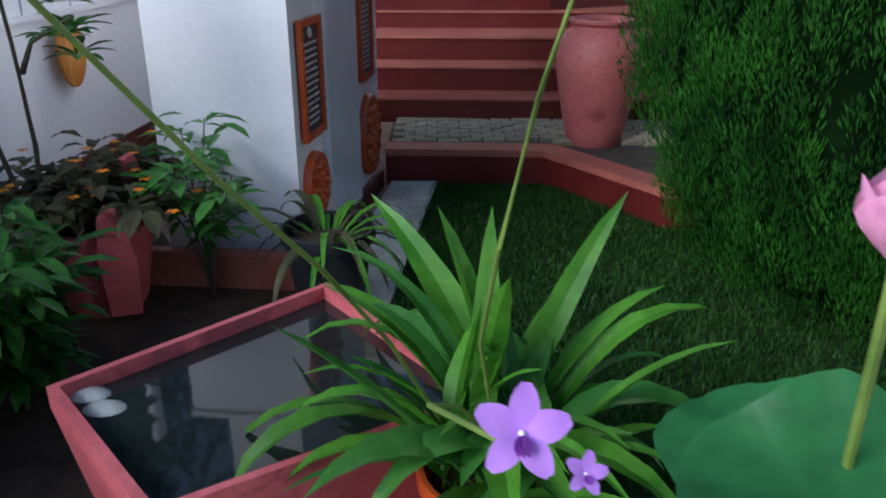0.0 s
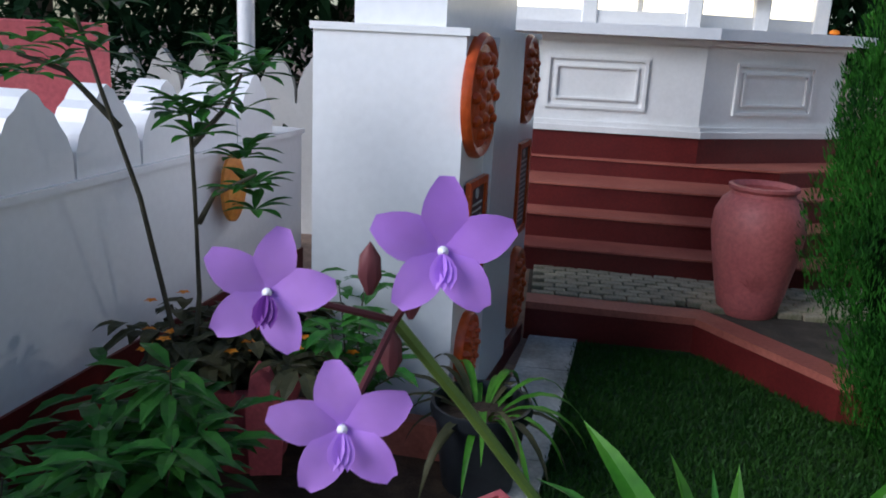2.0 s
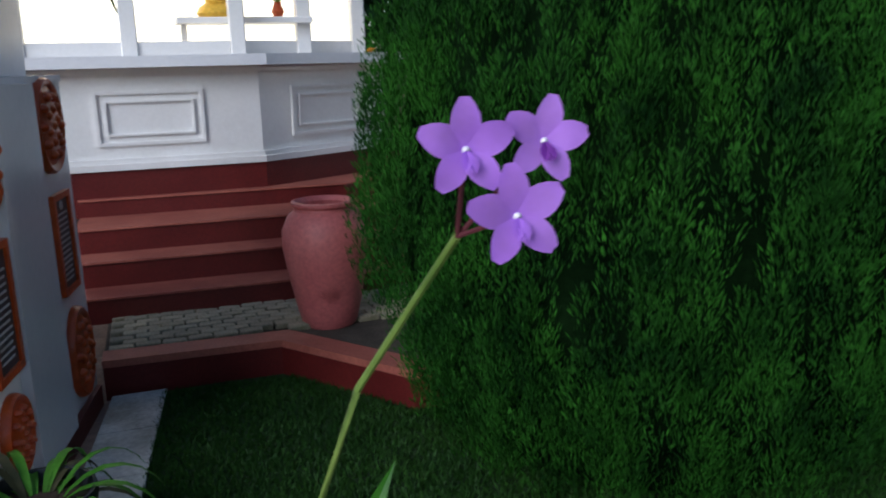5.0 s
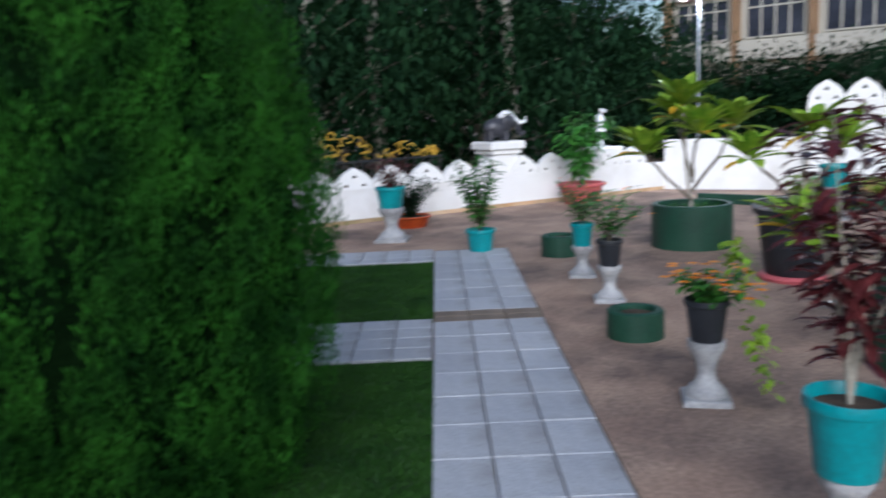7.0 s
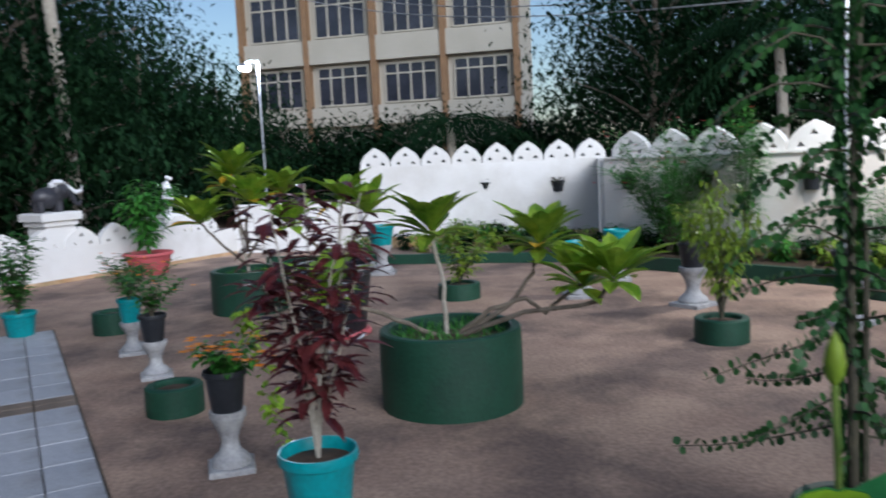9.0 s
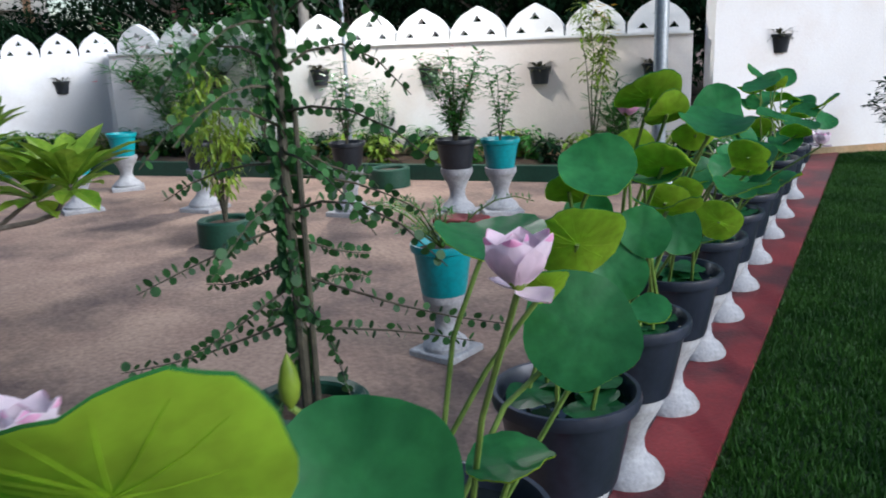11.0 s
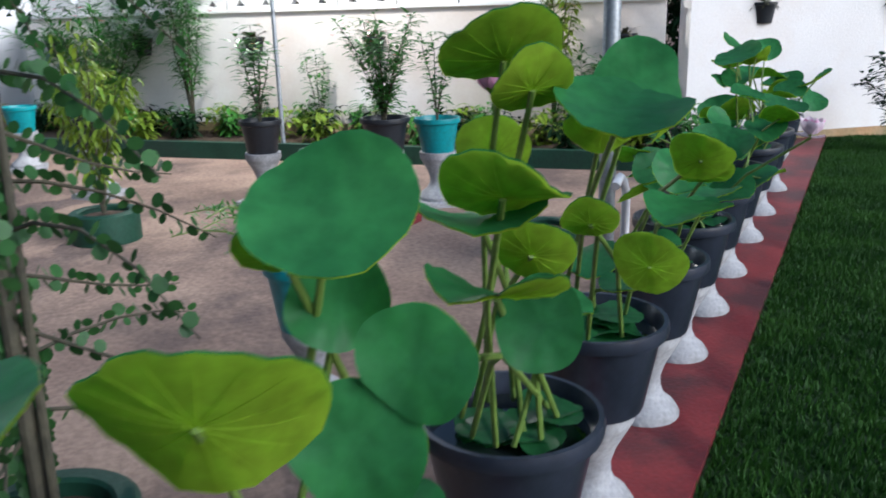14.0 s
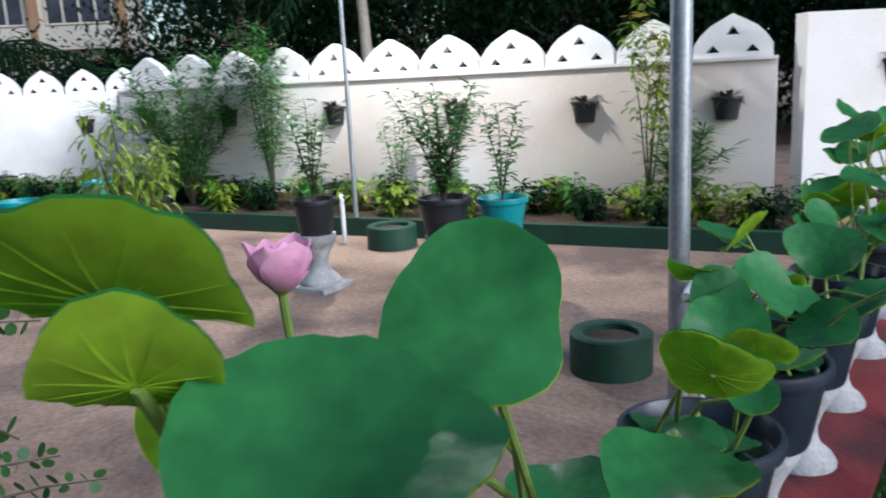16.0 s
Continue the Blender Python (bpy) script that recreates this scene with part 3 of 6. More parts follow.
# ---- pale paving strip ----
strip = thing("paving_strip", Matrix(), "rough whitewashed paving strip beside the lawn", "paving", kind="structure")
for i in range(5):
    ya, yb = 4.06 - i * 0.42, 4.06 - (i + 1) * 0.42 + 0.008
    f = lambda yy: -0.03 - (4.06 - yy) * 0.112
    q = [(f(yb) - 0.24, yb), (f(yb), yb), (f(ya), ya), (f(ya) - 0.24, ya)]
    part("flagstone", MB().prism(q, 0.0, 0.035), M_ROUGHWHITE, strip, smooth=False)

# ---- cypress ----


def cypress(x, y, height, radius):
    t = thing("cypress_tree", pose(x, y, 0), "dense conical green cypress with drooping feathery sprays", "tree")
    r = random.Random(11)
    part("trunk", MB().tube([(0, 0, 0), (0.02, 0, 0.5), (0, 0.01, height * 0.8)], 0.09, 0.03, 10), M_BARK, t)

    def girth(z):
        s = z / height
        return radius * (0.74 + 0.27 * math.sin(min(1.0, s / 0.27) * math.pi / 2)) * (1 if s < 0.27 else max(0.0, 1 - ((s - 0.27) / 0.73) ** 1.9))

    # near-black shell behind the sprays, standing for the shade deep in the crown
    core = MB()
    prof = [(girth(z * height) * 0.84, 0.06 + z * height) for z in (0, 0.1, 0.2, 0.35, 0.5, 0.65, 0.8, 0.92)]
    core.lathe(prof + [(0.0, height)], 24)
    part("inner_crown", core, M_CYPGAPSHADE, t)
    v, f = [], []
    # upright plumes standing in uneven tiers, each of many fine flat sprays
    for c in range(1500):
        z = height * (0.0 + 0.93 * r.random() ** 1.1)
        a = r.random() * math.tau
        rad = girth(z) * r.uniform(0.84, 0.95)
        out = Vector((math.cos(a), math.sin(a), 0))
        axis = (out * r.uniform(0.02, 0.16) + Vector((r.uniform(-0.10, 0.10), r.uniform(-0.10, 0.10), 1))).normalized()
        ln, fat = r.uniform(0.24, 0.52), r.uniform(0.045, 0.085)
        base = Vector((rad * out.x, rad * out.y, z)) - axis * ln * 0.4
        sa = axis.cross(out).normalized()
        sb = axis.cross(sa)
        for s in range(215):
            q = r.random() ** 0.8
            b = r.random() * math.tau
            w = fat * math.sin(math.pi * min(1.0, 0.10 + 0.88 * q)) ** 0.7
            side = sa * math.cos(b) + sb * math.sin(b)
            p = base + axis * ln * q + side * w * r.random() ** 0.3
            way = (axis * r.uniform(0.8, 1.2) + side * r.uniform(0.1, 0.7)).normalized()
            l2, w2 = r.uniform(0.018, 0.042), r.uniform(0.0018, 0.0036)
            cr = way.cross(Vector((r.uniform(-1, 1), r.uniform(-1, 1), r.uniform(-1, 1)))).normalized() * w2
            n = len(v)
            v += [p, p + way * l2 * 0.5 + cr, p + way * l2, p + way * l2 * 0.5 - cr]
            f.append((n, n + 1, n + 2, n + 3))
    mb = MB()
    mb.v, mb.f = [tuple(p) for p in v], f
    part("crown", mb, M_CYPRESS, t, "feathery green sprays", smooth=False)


cypress(1.93, 3.0, 3.3, 1.25)

# ---- pots, pedestals, planters ----


def pot_parts(t, r, h, material, z=0.0, soil=True, rim=None):
    """A flared pot with a rolled rim and an open mouth, under the thing t."""
    prof = [(r * 0.70, z), (r * 0.72, z + 0.01), (r * 0.90, z + h * 0.80), (r * 0.92, z + h * 0.84), (r * 1.0, z + h * 0.86), (r * 1.02, z + h * 0.93), (r * 1.0, z + h), (r * 0.94, z + h), (r * 0.90, z + h * 0.93), (r * 0.86, z + h * 0.80)]
    p = part("pot_body", MB().lathe(prof, 32, closed=True).lathe([(r * 0.70, z), (0.0, z)], 32, closed=True), material, t)
    if rim:
        part("pot_rim", MB().lathe([(r * 0.99, z + h * 0.9), (r * 1.05, z + h * 0.95), (r * 1.03, z + h * 1.01), (r * 0.95, z + h * 1.005)], 32, closed=True), rim, t)
    if soil:
        part("soil", MB().lathe([(r * 0.87, z + h * 0.84), (r * 0.5, z + h * 0.87), (0.0, z + h * 0.88)], 20, closed=True), M_SOIL, t)
    return p


def pot(x, y, z, r, h, material, label, group="", soil=True, rim=None, name="flower_pot"):
    t = thing(name, pose(x, y, z, 0, 0, rnd.uniform(0, 360)), label, "flower pot", group)
    pot_parts(t, r, h, material, 0.0, soil, rim)
    return t


def pedestal(x, y, h, r, turn=0.0, z=0.0):
    t = thing("pedestal", pose(x, y, z, 0, 0, turn), "pale cast-concrete baluster pedestal carrying a plant pot", "pedestal", "concrete pedestals")
    part("base_plate", MB().box(-r * 1.15, -r * 1.15, 0, r * 1.15, r * 1.15, h * 0.10, 0.006), M_CONC, t, smooth=False)
    k = [(0.98, 0.10), (1.0, 0.16), (0.86, 0.24), (0.58, 0.32), (0.46, 0.42), (0.44, 0.52), (0.56, 0.66), (0.74, 0.78), (0.86, 0.86), (0.92, 0.90), (0.92, 1.0)]
    part("shaft", MB().lathe([(a * r, b * h) for a, b in k], 24), M_CONC, t)
    return t


def ring(x, y, r, h, label, material=None, grass=0, z=0.0):
    t = thing("ring_planter", pose(x, y, z, 0, 0, rnd.uniform(0, 360)), label, "planter", "concrete ring planters")
    part("ring_wall", MB().lathe([(r, 0), (r * 1.005, h * 0.5), (r, h - 0.01), (r - 0.012, h), (r - 0.055, h), (r - 0.065, h - 0.01), (r - 0.065, h * 0.6)], 48, closed=True), material or M_PLANTER, t)
    part("soil", MB().lathe([(r - 0.06, h * 0.80), (r * 0.5, h * 0.86), (0.0, h * 0.9)], 24, closed=True), M_SOIL, t)
    if grass:
        mb = MB()
        for i in range(grass):
            a, q = rnd.random() * math.tau, (r - 0.07) * rnd.random() ** 0.5
            mb.leaf((q * math.cos(a), q * math.sin(a), h * 0.83), (rnd.uniform(-0.7, 0.7), rnd.uniform(-0.7, 0.7), 1), rnd.uniform(0.05, 0.13), 0.012, 0.6, 0.1, 2)
        tagged(part("weed_cover", mb, M_LEAF, t, "short green weeds", smooth=False), kind="stuff")
    return t


# ---- plants ----


def shrub(name, x, y, z, h, r, label, leaf_mat, count, size, stems=6, ratio=0.4, droop=0.4, bloom=None, blooms=0, stem_mat=None, seed=1, bare=0.15, category="plant", bloom_size=0.03, group=""):
    """Branching stems with leaves strewn along them; bloom adds small flowers."""
    r_ = random.Random(seed)
    t = thing(name, pose(x, y, z), label, category, group)
    green, fl = MB(), MB()
    for s in range(stems):
        a = math.tau * (s + r_.random() * 0.7) / stems
        reach, top = r * r_.uniform(0.45, 1.0), h * r_.uniform(0.65, 1.0)
        if s == 0:
            reach, top = r * 0.15, h
        pts = []
        for k in range(6):
            q = k / 5
            bend = q ** 1.5
            pts.append(Vector((math.cos(a) * reach * bend + r_.uniform(-1, 1) * 0.02 * h * q, math.sin(a) * reach * bend + r_.uniform(-1, 1) * 0.02 * h * q, top * q)))
        part("stem", MB().tube(pts, 0.004 + 0.004 * h, 0.002, 6), stem_mat or M_DARKSTEM, t)
        for i in range(int(1.6 * count) // stems):
            q = bare + (1 - bare) * r_.random() ** 0.8
            k = min(4, int(q * 5))
            p = pts[k].lerp(pts[k + 1], q * 5 - k)
            b = r_.random() * math.tau
            side = Vector((math.cos(b), math.sin(b), r_.uniform(-0.1, 0.7)))
            if r_.random() < 0.5:
                p = p + side * r * 0.25 * r_.random()
            ln = size * r_.uniform(0.8, 1.35)
            green.leaf(p, side, ln, ln * ratio, droop, 0.25, 3)
        for i in range(blooms // stems + (1 if blooms else 0)):
            p = pts[5] + Vector((r_.uniform(-1, 1), r_.uniform(-1, 1), r_.uniform(-0.6, 0.6))) * r * 0.3
            for j in range(5):
                b = math.tau * j / 5
                fl.leaf(p, (math.cos(b), math.sin(b), 0.5), bloom_size, bloom_size * 0.7, 0.4, 0.1, 2)
    part("foliage", green, leaf_mat, t, smooth=False)
    if blooms:
        part("blossom", fl, bloom, t, smooth=False)
    return t


def rosette(mb, p, n, size, r_, ratio=0.3, lift=0.55):
    for i in range(n):
        a = math.tau * (i + r_.random() * 0.6) / n
        mb.leaf(p, (math.cos(a), math.sin(a), lift + r_.uniform(-0.35, 0.5)), size * r_.uniform(0.75, 1.15), size * ratio, 0.4, 0.3, 5, 0.62)


def frangipani(x, y, z, limbs, label, size, seed, leaves=11):
    """limbs: for each, the points of a bent branch ending in a leaf rosette."""
    r_ = random.Random(seed)
    t = thing("frangipani", pose(x, y, z), label, "plant")
    for pts in limbs:
        pts = [Vector(p) for p in pts]
        fine = []
        for a, b in zip(pts, pts[1:]):
            fine += [a.lerp(b, k / 4) + Vector((r_.uniform(-1, 1), r_.uniform(-1, 1), r_.uniform(-1, 1))) * 0.008 for k in range(4)]
        fine.append(pts[-1])
        part("branch", MB().tube(fine, 0.018, 0.011, 8), M_PALEBARK if abs(pts[-1].x) + abs(pts[-1].y) < 0.35 else M_BARK, t)
        g1, g2 = MB(), MB()
        rosette(g1, fine[-1], leaves, size, r_, 0.32, 1.15)
        rosette(g1, fine[-1] - Vector((0, 0, 0.03)), leaves - 3, size * 0.85, r_, 0.34, 0.45)
        rosette(g2, fine[-1] - Vector((0, 0, 0.02)), 1, size * 0.8, r_, 0.35, 0.1)
        part("leaf_rosette", g1, M_FRANGI, t, smooth=False)
        part("yellowed_leaf", g2, M_YELLOW, t, "yellowing old leaf", smooth=False)
    return t


# the round planter in the yard
ring(5.65, 0.13, 0.465, 0.51, "large dark green painted concrete ring planter with weeds", grass=500)
frangipani(5.65, 0.13, 0.42, [
    [(0, 0.02, 0), (0.0, 0.03, 0.35), (0, 0.09, 0.72)],
    [(0, 0, 0), (-0.02, -0.28, 0.20), (0.02, -0.50, 0.26), (0.05, -0.62, 0.16), (0.05, -0.86, 0.34)],
    [(0, -0.02, 0), (0, -0.40, 0.22), (0.1, -0.55, 0.42), (0.1, -0.60, 0.60)],
    [(0, 0, 0), (-0.1, -0.5, 0.2), (-0.16, -0.95, 0.26), (-0.2, -1.05, 0.42)],
    [(0, 0.03, 0), (0.0, 0.35, 0.14), (-0.1, 0.72, 0.30), (-0.12, 0.80, 0.34)],
], "frangipani with bare forked limbs and broad green leaves", 0.40, 5, 14)
ring(9.05, 2.92, 0.43, 0.47, "wide dark green concrete ring planter by the yard", grass=200)
frangipani(9.05, 2.92, 0.40, [
    [(0, 0, 0), (0.05, 0.1, 0.5), (0, 0.1, 1.15)], [(0, 0, 0.2), (0, -0.3, 0.6), (0, -0.45, 0.9)], [(0, 0, 0.1), (0, 0.35, 0.4), (-0.1, 0.5, 0.62)],
    [(0, 0, 0.3), (-0.2, -0.1, 0.7), (-0.3, -0.2, 0.85)], [(0, 0, 0.3), (0.2, 0.2, 0.8), (0.25, 0.3, 1.0)],
], "leafy frangipani in a green ring planter", 0.46, 6, 13)
pot(7.75, 1.52, 0.05, 0.36, 0.62, M_BLACKPOT, "big black pot with a pale rim standing on a red base", rim=M_CONC)
single("pot_base", MB().lathe([(0.30, 0), (0.31, 0.03), (0.29, 0.05)], 24), M_PINK, "low round red-painted base under a pot", "pot base", m=pose(7.75, 1.52, 0))
frangipani(7.75, 1.52, 0.55, [[(0, 0, 0), (0, -0.05, 0.35), (0, -0.1, 0.72)], [(0, 0, 0.1), (0.1, -0.2, 0.4), (0.1, -0.32, 0.6)], [(0, 0, 0.1), (0, 0.25, 0.35), (0, 0.4, 0.5)]], "frangipani in a black pot with yellowing leaves", 0.42, 9, 10)

# croton in its teal pot
pedestal(3.28, 0.27, 0.28, 0.10, 20)
pot(3.28, 0.27, 0.28, 0.148, 0.28, M_TEAL, "teal plastic pot holding a dark red croton", "teal pots")
shrub("croton", 3.28, 0.27, 0.52, 1.02, 0.27, "tall croton with dark maroon leaf whorls", M_MAROONLEAF, 290, 0.125, 7, 0.32, 0.5, stem_mat=M_PALEBARK, seed=4, bare=0.22)
# bougainvillea on a pedestal
pedestal(4.45, 1.16, 0.33, 0.105, 25)
pot(4.45, 1.16, 0.33, 0.115, 0.22, M_BLACKPOT, "black plastic pot on a pedestal with bougainvillea", "black pots")
b = shrub("bougainvillea", 4.45, 1.16, 0.50, 0.20, 0.24, "trailing bougainvillea with orange and pink bracts", M_LEAF, 150, 0.06, 6, 0.6, 0.8, M_ORANGE, 30, seed=8, bloom_size=0.04)
hang = MB()
for k in range(110):
    q = rnd.random()
    p = Vector((0.05 - 0.05 * q, -0.10 - 0.22 * q, 0.35 - 0.75 * q ** 1.3)) + Vector((rnd.uniform(-1, 1), rnd.uniform(-1, 1), rnd.uniform(-1, 1))) * 0.05
    hang.leaf(p, (rnd.uniform(-1, 1), rnd.uniform(-1, 1), -0.2), 0.06, 0.038, 0.5, 0.2, 3)
tagged(part("trailing_branch", hang, M_FRANGI, b, "trailing leafy branch", smooth=False), kind="stuff")
ring(5.42, 1.98, 0.19, 0.19, "low empty green concrete ring planter")
for x, y, hh, mt, lab, sd in ((6.28, 2.58, 0.29, M_BLACKPOT, "black plastic pot with a small flowering shrub", 21), (7.05, 3.22, 0.29, M_TEAL, "teal pot with a leafy yellow-flowered shrub", 22)):
    pedestal(x, y, hh, 0.105, 30)
    pot(x, y, hh, 0.108, 0.21, mt, lab)
    shrub("flowering_shrub", x, y, hh + 0.18, 0.42, 0.3, "small yellow-green potted shrub with a few blooms", M_LEAF, 240, 0.07, 7, 0.45, 0.4, M_ORANGE, 10, seed=sd)
ring(7.95, 3.95, 0.20, 0.22, "small green concrete ring planter")
pot(7.66, 4.78, 0.02, 0.165, 0.26, M_TEAL, "teal plastic pot standing at the end of the walk", "teal pots")
shrub("potted_bush", 7.66, 4.78, 0.22, 0.85, 0.36, "dense green leafy bush in a teal pot", M_LEAF, 520, 0.085, 9, 0.5, 0.4, seed=23)
pot(12.3, 5.95, 0.0, 0.38, 0.34, M_PINK, "wide coral-red painted cement pot")
shrub("young_tree", 12.3, 5.95, 0.28, 1.2, 0.5, "young dark green broad-leaved tree in a red pot", M_LEAF, 300, 0.20, 7, 0.35, 0.8, seed=24)
pedestal(8.0, 6.35, 0.42, 0.17, 30)
pot(8.0, 6.35, 0.42, 0.19, 0.26, M_TEAL, "teal pot on a pedestal with a purple-leaved plant", "teal pots")
shrub("purple_plant", 8.0, 6.35, 0.62, 0.42, 0.32, "fine purple-leaved potted plant", M_MAROONLEAF, 260, 0.08, 8, 0.3, 0.4, seed=25)
pot(9.1, 6.95, 0.0, 0.30, 0.16, M_TERRA, "shallow orange-red clay bowl under a round bush")
shrub("round_bush", 9.1, 6.95, 0.10, 0.62, 0.42, "clipped round dark green bush in a clay bowl", M_DARKLEAF, 1500, 0.06, 18, 0.5, 0.3, seed=26, bare=0.05)
pedestal(11.6, 2.0, 0.42, 0.16, 10)
pot(11.6, 2.0, 0.42, 0.2, 0.28, M_TEAL, "teal plastic pot on a far pedestal", "teal pots")
ring(9.55, 0.62, 0.24, 0.18, "low green concrete ring planter")
shrub("small_bush", 9.55, 0.62, 0.12, 0.75, 0.4, "yellow-green bush in a low ring planter", M_LEAFY, 260, 0.11, 7, 0.4, 0.5, seed=27)
pedestal(9.5, -0.75, 0.36, 0.16, 10)
pot(9.5, -0.75, 0.36, 0.17, 0.26, M_TEAL, "teal pot among frangipani leaves", "teal pots")

# pots along the bed
for x, y, hh, r, mt, lab in ((8.85, -1.86, 0.40, 0.15, M_BLACKPOT, "black plastic pot on a pedestal near the wall"), (7.88, -3.04, 0.40, 0.16, M_BLACKPOT, "black plastic pot with a thin rose bush"),
                             (7.30, -3.84, 0.42, 0.18, M_BLACKPOT, "large black pot holding a bushy rose"), (7.22, -4.22, 0.40, 0.17, M_TEAL, "teal plastic pot on a pedestal"), (10.6, -1.2, 0.38, 0.16, M_TEAL, "teal pot in front of the oleander")):
    pedestal(x, y, hh, 0.15, rnd.uniform(0, 90))
    pot(x, y, hh, r, 0.25, mt, lab)
single("brick_plinth", MB().box(-0.2, -0.13, 0, 0.2, 0.13, 0.09, 0.008), M_KERBRED, "red-painted brick block on the yard floor", "block", smooth=False, m=pose(6.85, -3.68, 0, 0, 0, 40))
shrub("potted_bush", 8.85, -1.86, 0.6, 0.45, 0.3, "thin green potted bush on a pedestal", M_LEAFY, 160, 0.09, 6, 0.35, 0.5, seed=31)
shrub("rose_bush", 7.88, -3.04, 0.6, 0.75, 0.28, "thin rose bush with a few small leaves", M_LEAF, 190, 0.08, 6, 0.45, 0.3, M_YELLOW, 3, seed=32)
shrub("rose_bush", 7.30, -3.84, 0.6, 0.8, 0.34, "bushy rose with small pink blooms", M_LEAF, 800, 0.07, 14, 0.4, 0.3, M_REDFLOWER, 8, seed=33)
shrub("potted_bush", 7.22, -4.22, 0.6, 0.65, 0.16, "upright leafy plant in a teal pot", M_LEAF, 150, 0.07, 4, 0.45, 0.4, seed=34)
ring(9.08, -3.80, 0.22, 0.20, "small green ring planter by the bed")
ring(5.62, -4.22, 0.20, 0.20, "small green ring planter behind the steel pole")
ring(7.32, -1.87, 0.22, 0.20, "green ring planter holding a weeping shrub")
shrub("weeping_shrub", 7.32, -1.87, 0.14, 1.25, 0.34, "weeping yellow-green shrub with drooping leaves", M_LEAFY, 330, 0.10, 9, 0.28, 1.6, seed=35, bare=0.3)
pedestal(4.38, -2.54, 0.31, 0.115, 30)
pot(4.38, -2.54, 0.31, 0.152, 0.25, M_TEAL, "teal plastic pot with feathery green branches", "teal pots")
fern = thing("feathery_plant", pose(4.38, -2.54, 0.53), "feathery plant with spreading needle-leaved branches", "plant")
fr = random.Random(41)
for i in range(12):
    a = -2.6 + 5.6 * fr.random() if i > 6 else 2.3 + fr.uniform(-0.6, 0.6)
    ln, up = fr.uniform(0.28, 0.5), fr.uniform(0.12, 0.32)
    pts = [Vector((math.cos(a) * ln * q, math.sin(a) * ln * q, up * math.sin(q * 1.9))) for q in (0, 0.2, 0.4, 0.6, 0.8, 1.0)]
    part("branch", MB().tube(pts, 0.006, 0.002, 5), M_STEM, fern)
    nd = MB()
    for k in range(70):
        q = 0.12 + 0.88 * k / 70
        j = min(4, int(q * 5))
        p = pts[j].lerp(pts[j + 1], q * 5 - j)
        nd.leaf(p, (fr.uniform(-1, 1), fr.uniform(-1, 1), fr.uniform(-0.2, 0.9)), 0.04, 0.008, 0.3, 0.1, 2)
    part("needles", nd, M_LEAF, fern, smooth=False)

# small tree with round leaves on long side branches
ring(3.58, -1.69, 0.22, 0.26, "green ring planter under a slender tree")
slim = thing("slender_tree", pose(3.58, -1.69, 0.2), "slender tree with horizontal branches of small round leaves", "tree")
part("trunk", MB().tube([(0, 0, 0), (0.03, 0.0, 0.5), (0.07, 0.0, 0.9), (0.10, -0.02, 1.4), (0.12, -0.04, 1.9), (0.13, -0.05, 2.2)], 0.022, 0.010, 9), M_DARKSTEM, slim)
part("support_stake", MB().tube([(-0.03, -0.03, 0), (0.06, -0.05, 1.1)], 0.012, 0.010, 7), M_DARKSTEM, slim, "dark wooden stake")
tr = random.Random(17)


def round_leaf(mb, p, r, tilt, up=-0.9):
    n = 8
    a, b = Vector((math.cos(tilt), math.sin(tilt), 0)), Vector((-math.sin(tilt) * 0.4, math.cos(tilt) * 0.4, up))
    vs = [p + b * r] + [p + b * r + a * r * math.cos(math.tau * k / n) + b * r * 1.15 * math.sin(math.tau * k / n) for k in range(n)]
    mb.add(vs, [(0, 1 + k, 1 + (k + 1) % n) for k in range(n)])


for i in range(46):
    z = 0.22 + 1.95 * i / 46
    a = i * 2.399 + tr.uniform(-0.4, 0.4)
    ln = (0.74 - 0.20 * abs(z - 0.7)) * tr.uniform(0.6, 1.1)
    rise = tr.uniform(0.0, 0.22) if z > 1.0 else tr.uniform(-0.1, 0.12)
    x0 = 0.05 + 0.05 * z
    pts = [Vector((x0 + math.cos(a) * ln * q, math.sin(a) * ln * q, z + rise * math.sin(q * 2.6) - 0.16 * q * q)) for q in (0, 0.25, 0.5, 0.75, 1.0)]
    part("side_branch", MB().tube(pts, 0.006, 0.002, 5), M_DARKSTEM, slim)
    lv = MB()
    for k in range(30):
        q = 0.12 + 0.88 * k / 30
        j = min(3, int(q * 4))
        p = pts[j].lerp(pts[j + 1], q * 4 - j) + Vector((0, 0, 0.006 if k % 2 else -0.004))
        round_leaf(lv, p, tr.uniform(0.012, 0.019), tr.random() * math.tau, 0.8 if k % 2 else -0.8)
    part("round_leaves", lv, M_ROUND, slim, smooth=False)
whorl = MB()
for k in range(620):
    z = tr.uniform(0.1, 2.2)
    b = tr.random() * math.tau
    round_leaf(whorl, Vector((0.04 + 0.045 * z + 0.035 * math.cos(b), 0.035 * math.sin(b), z)), tr.uniform(0.013, 0.021), b)
part("trunk_leaves", whorl, M_ROUND, slim, smooth=False)

# ---- lotus row ----


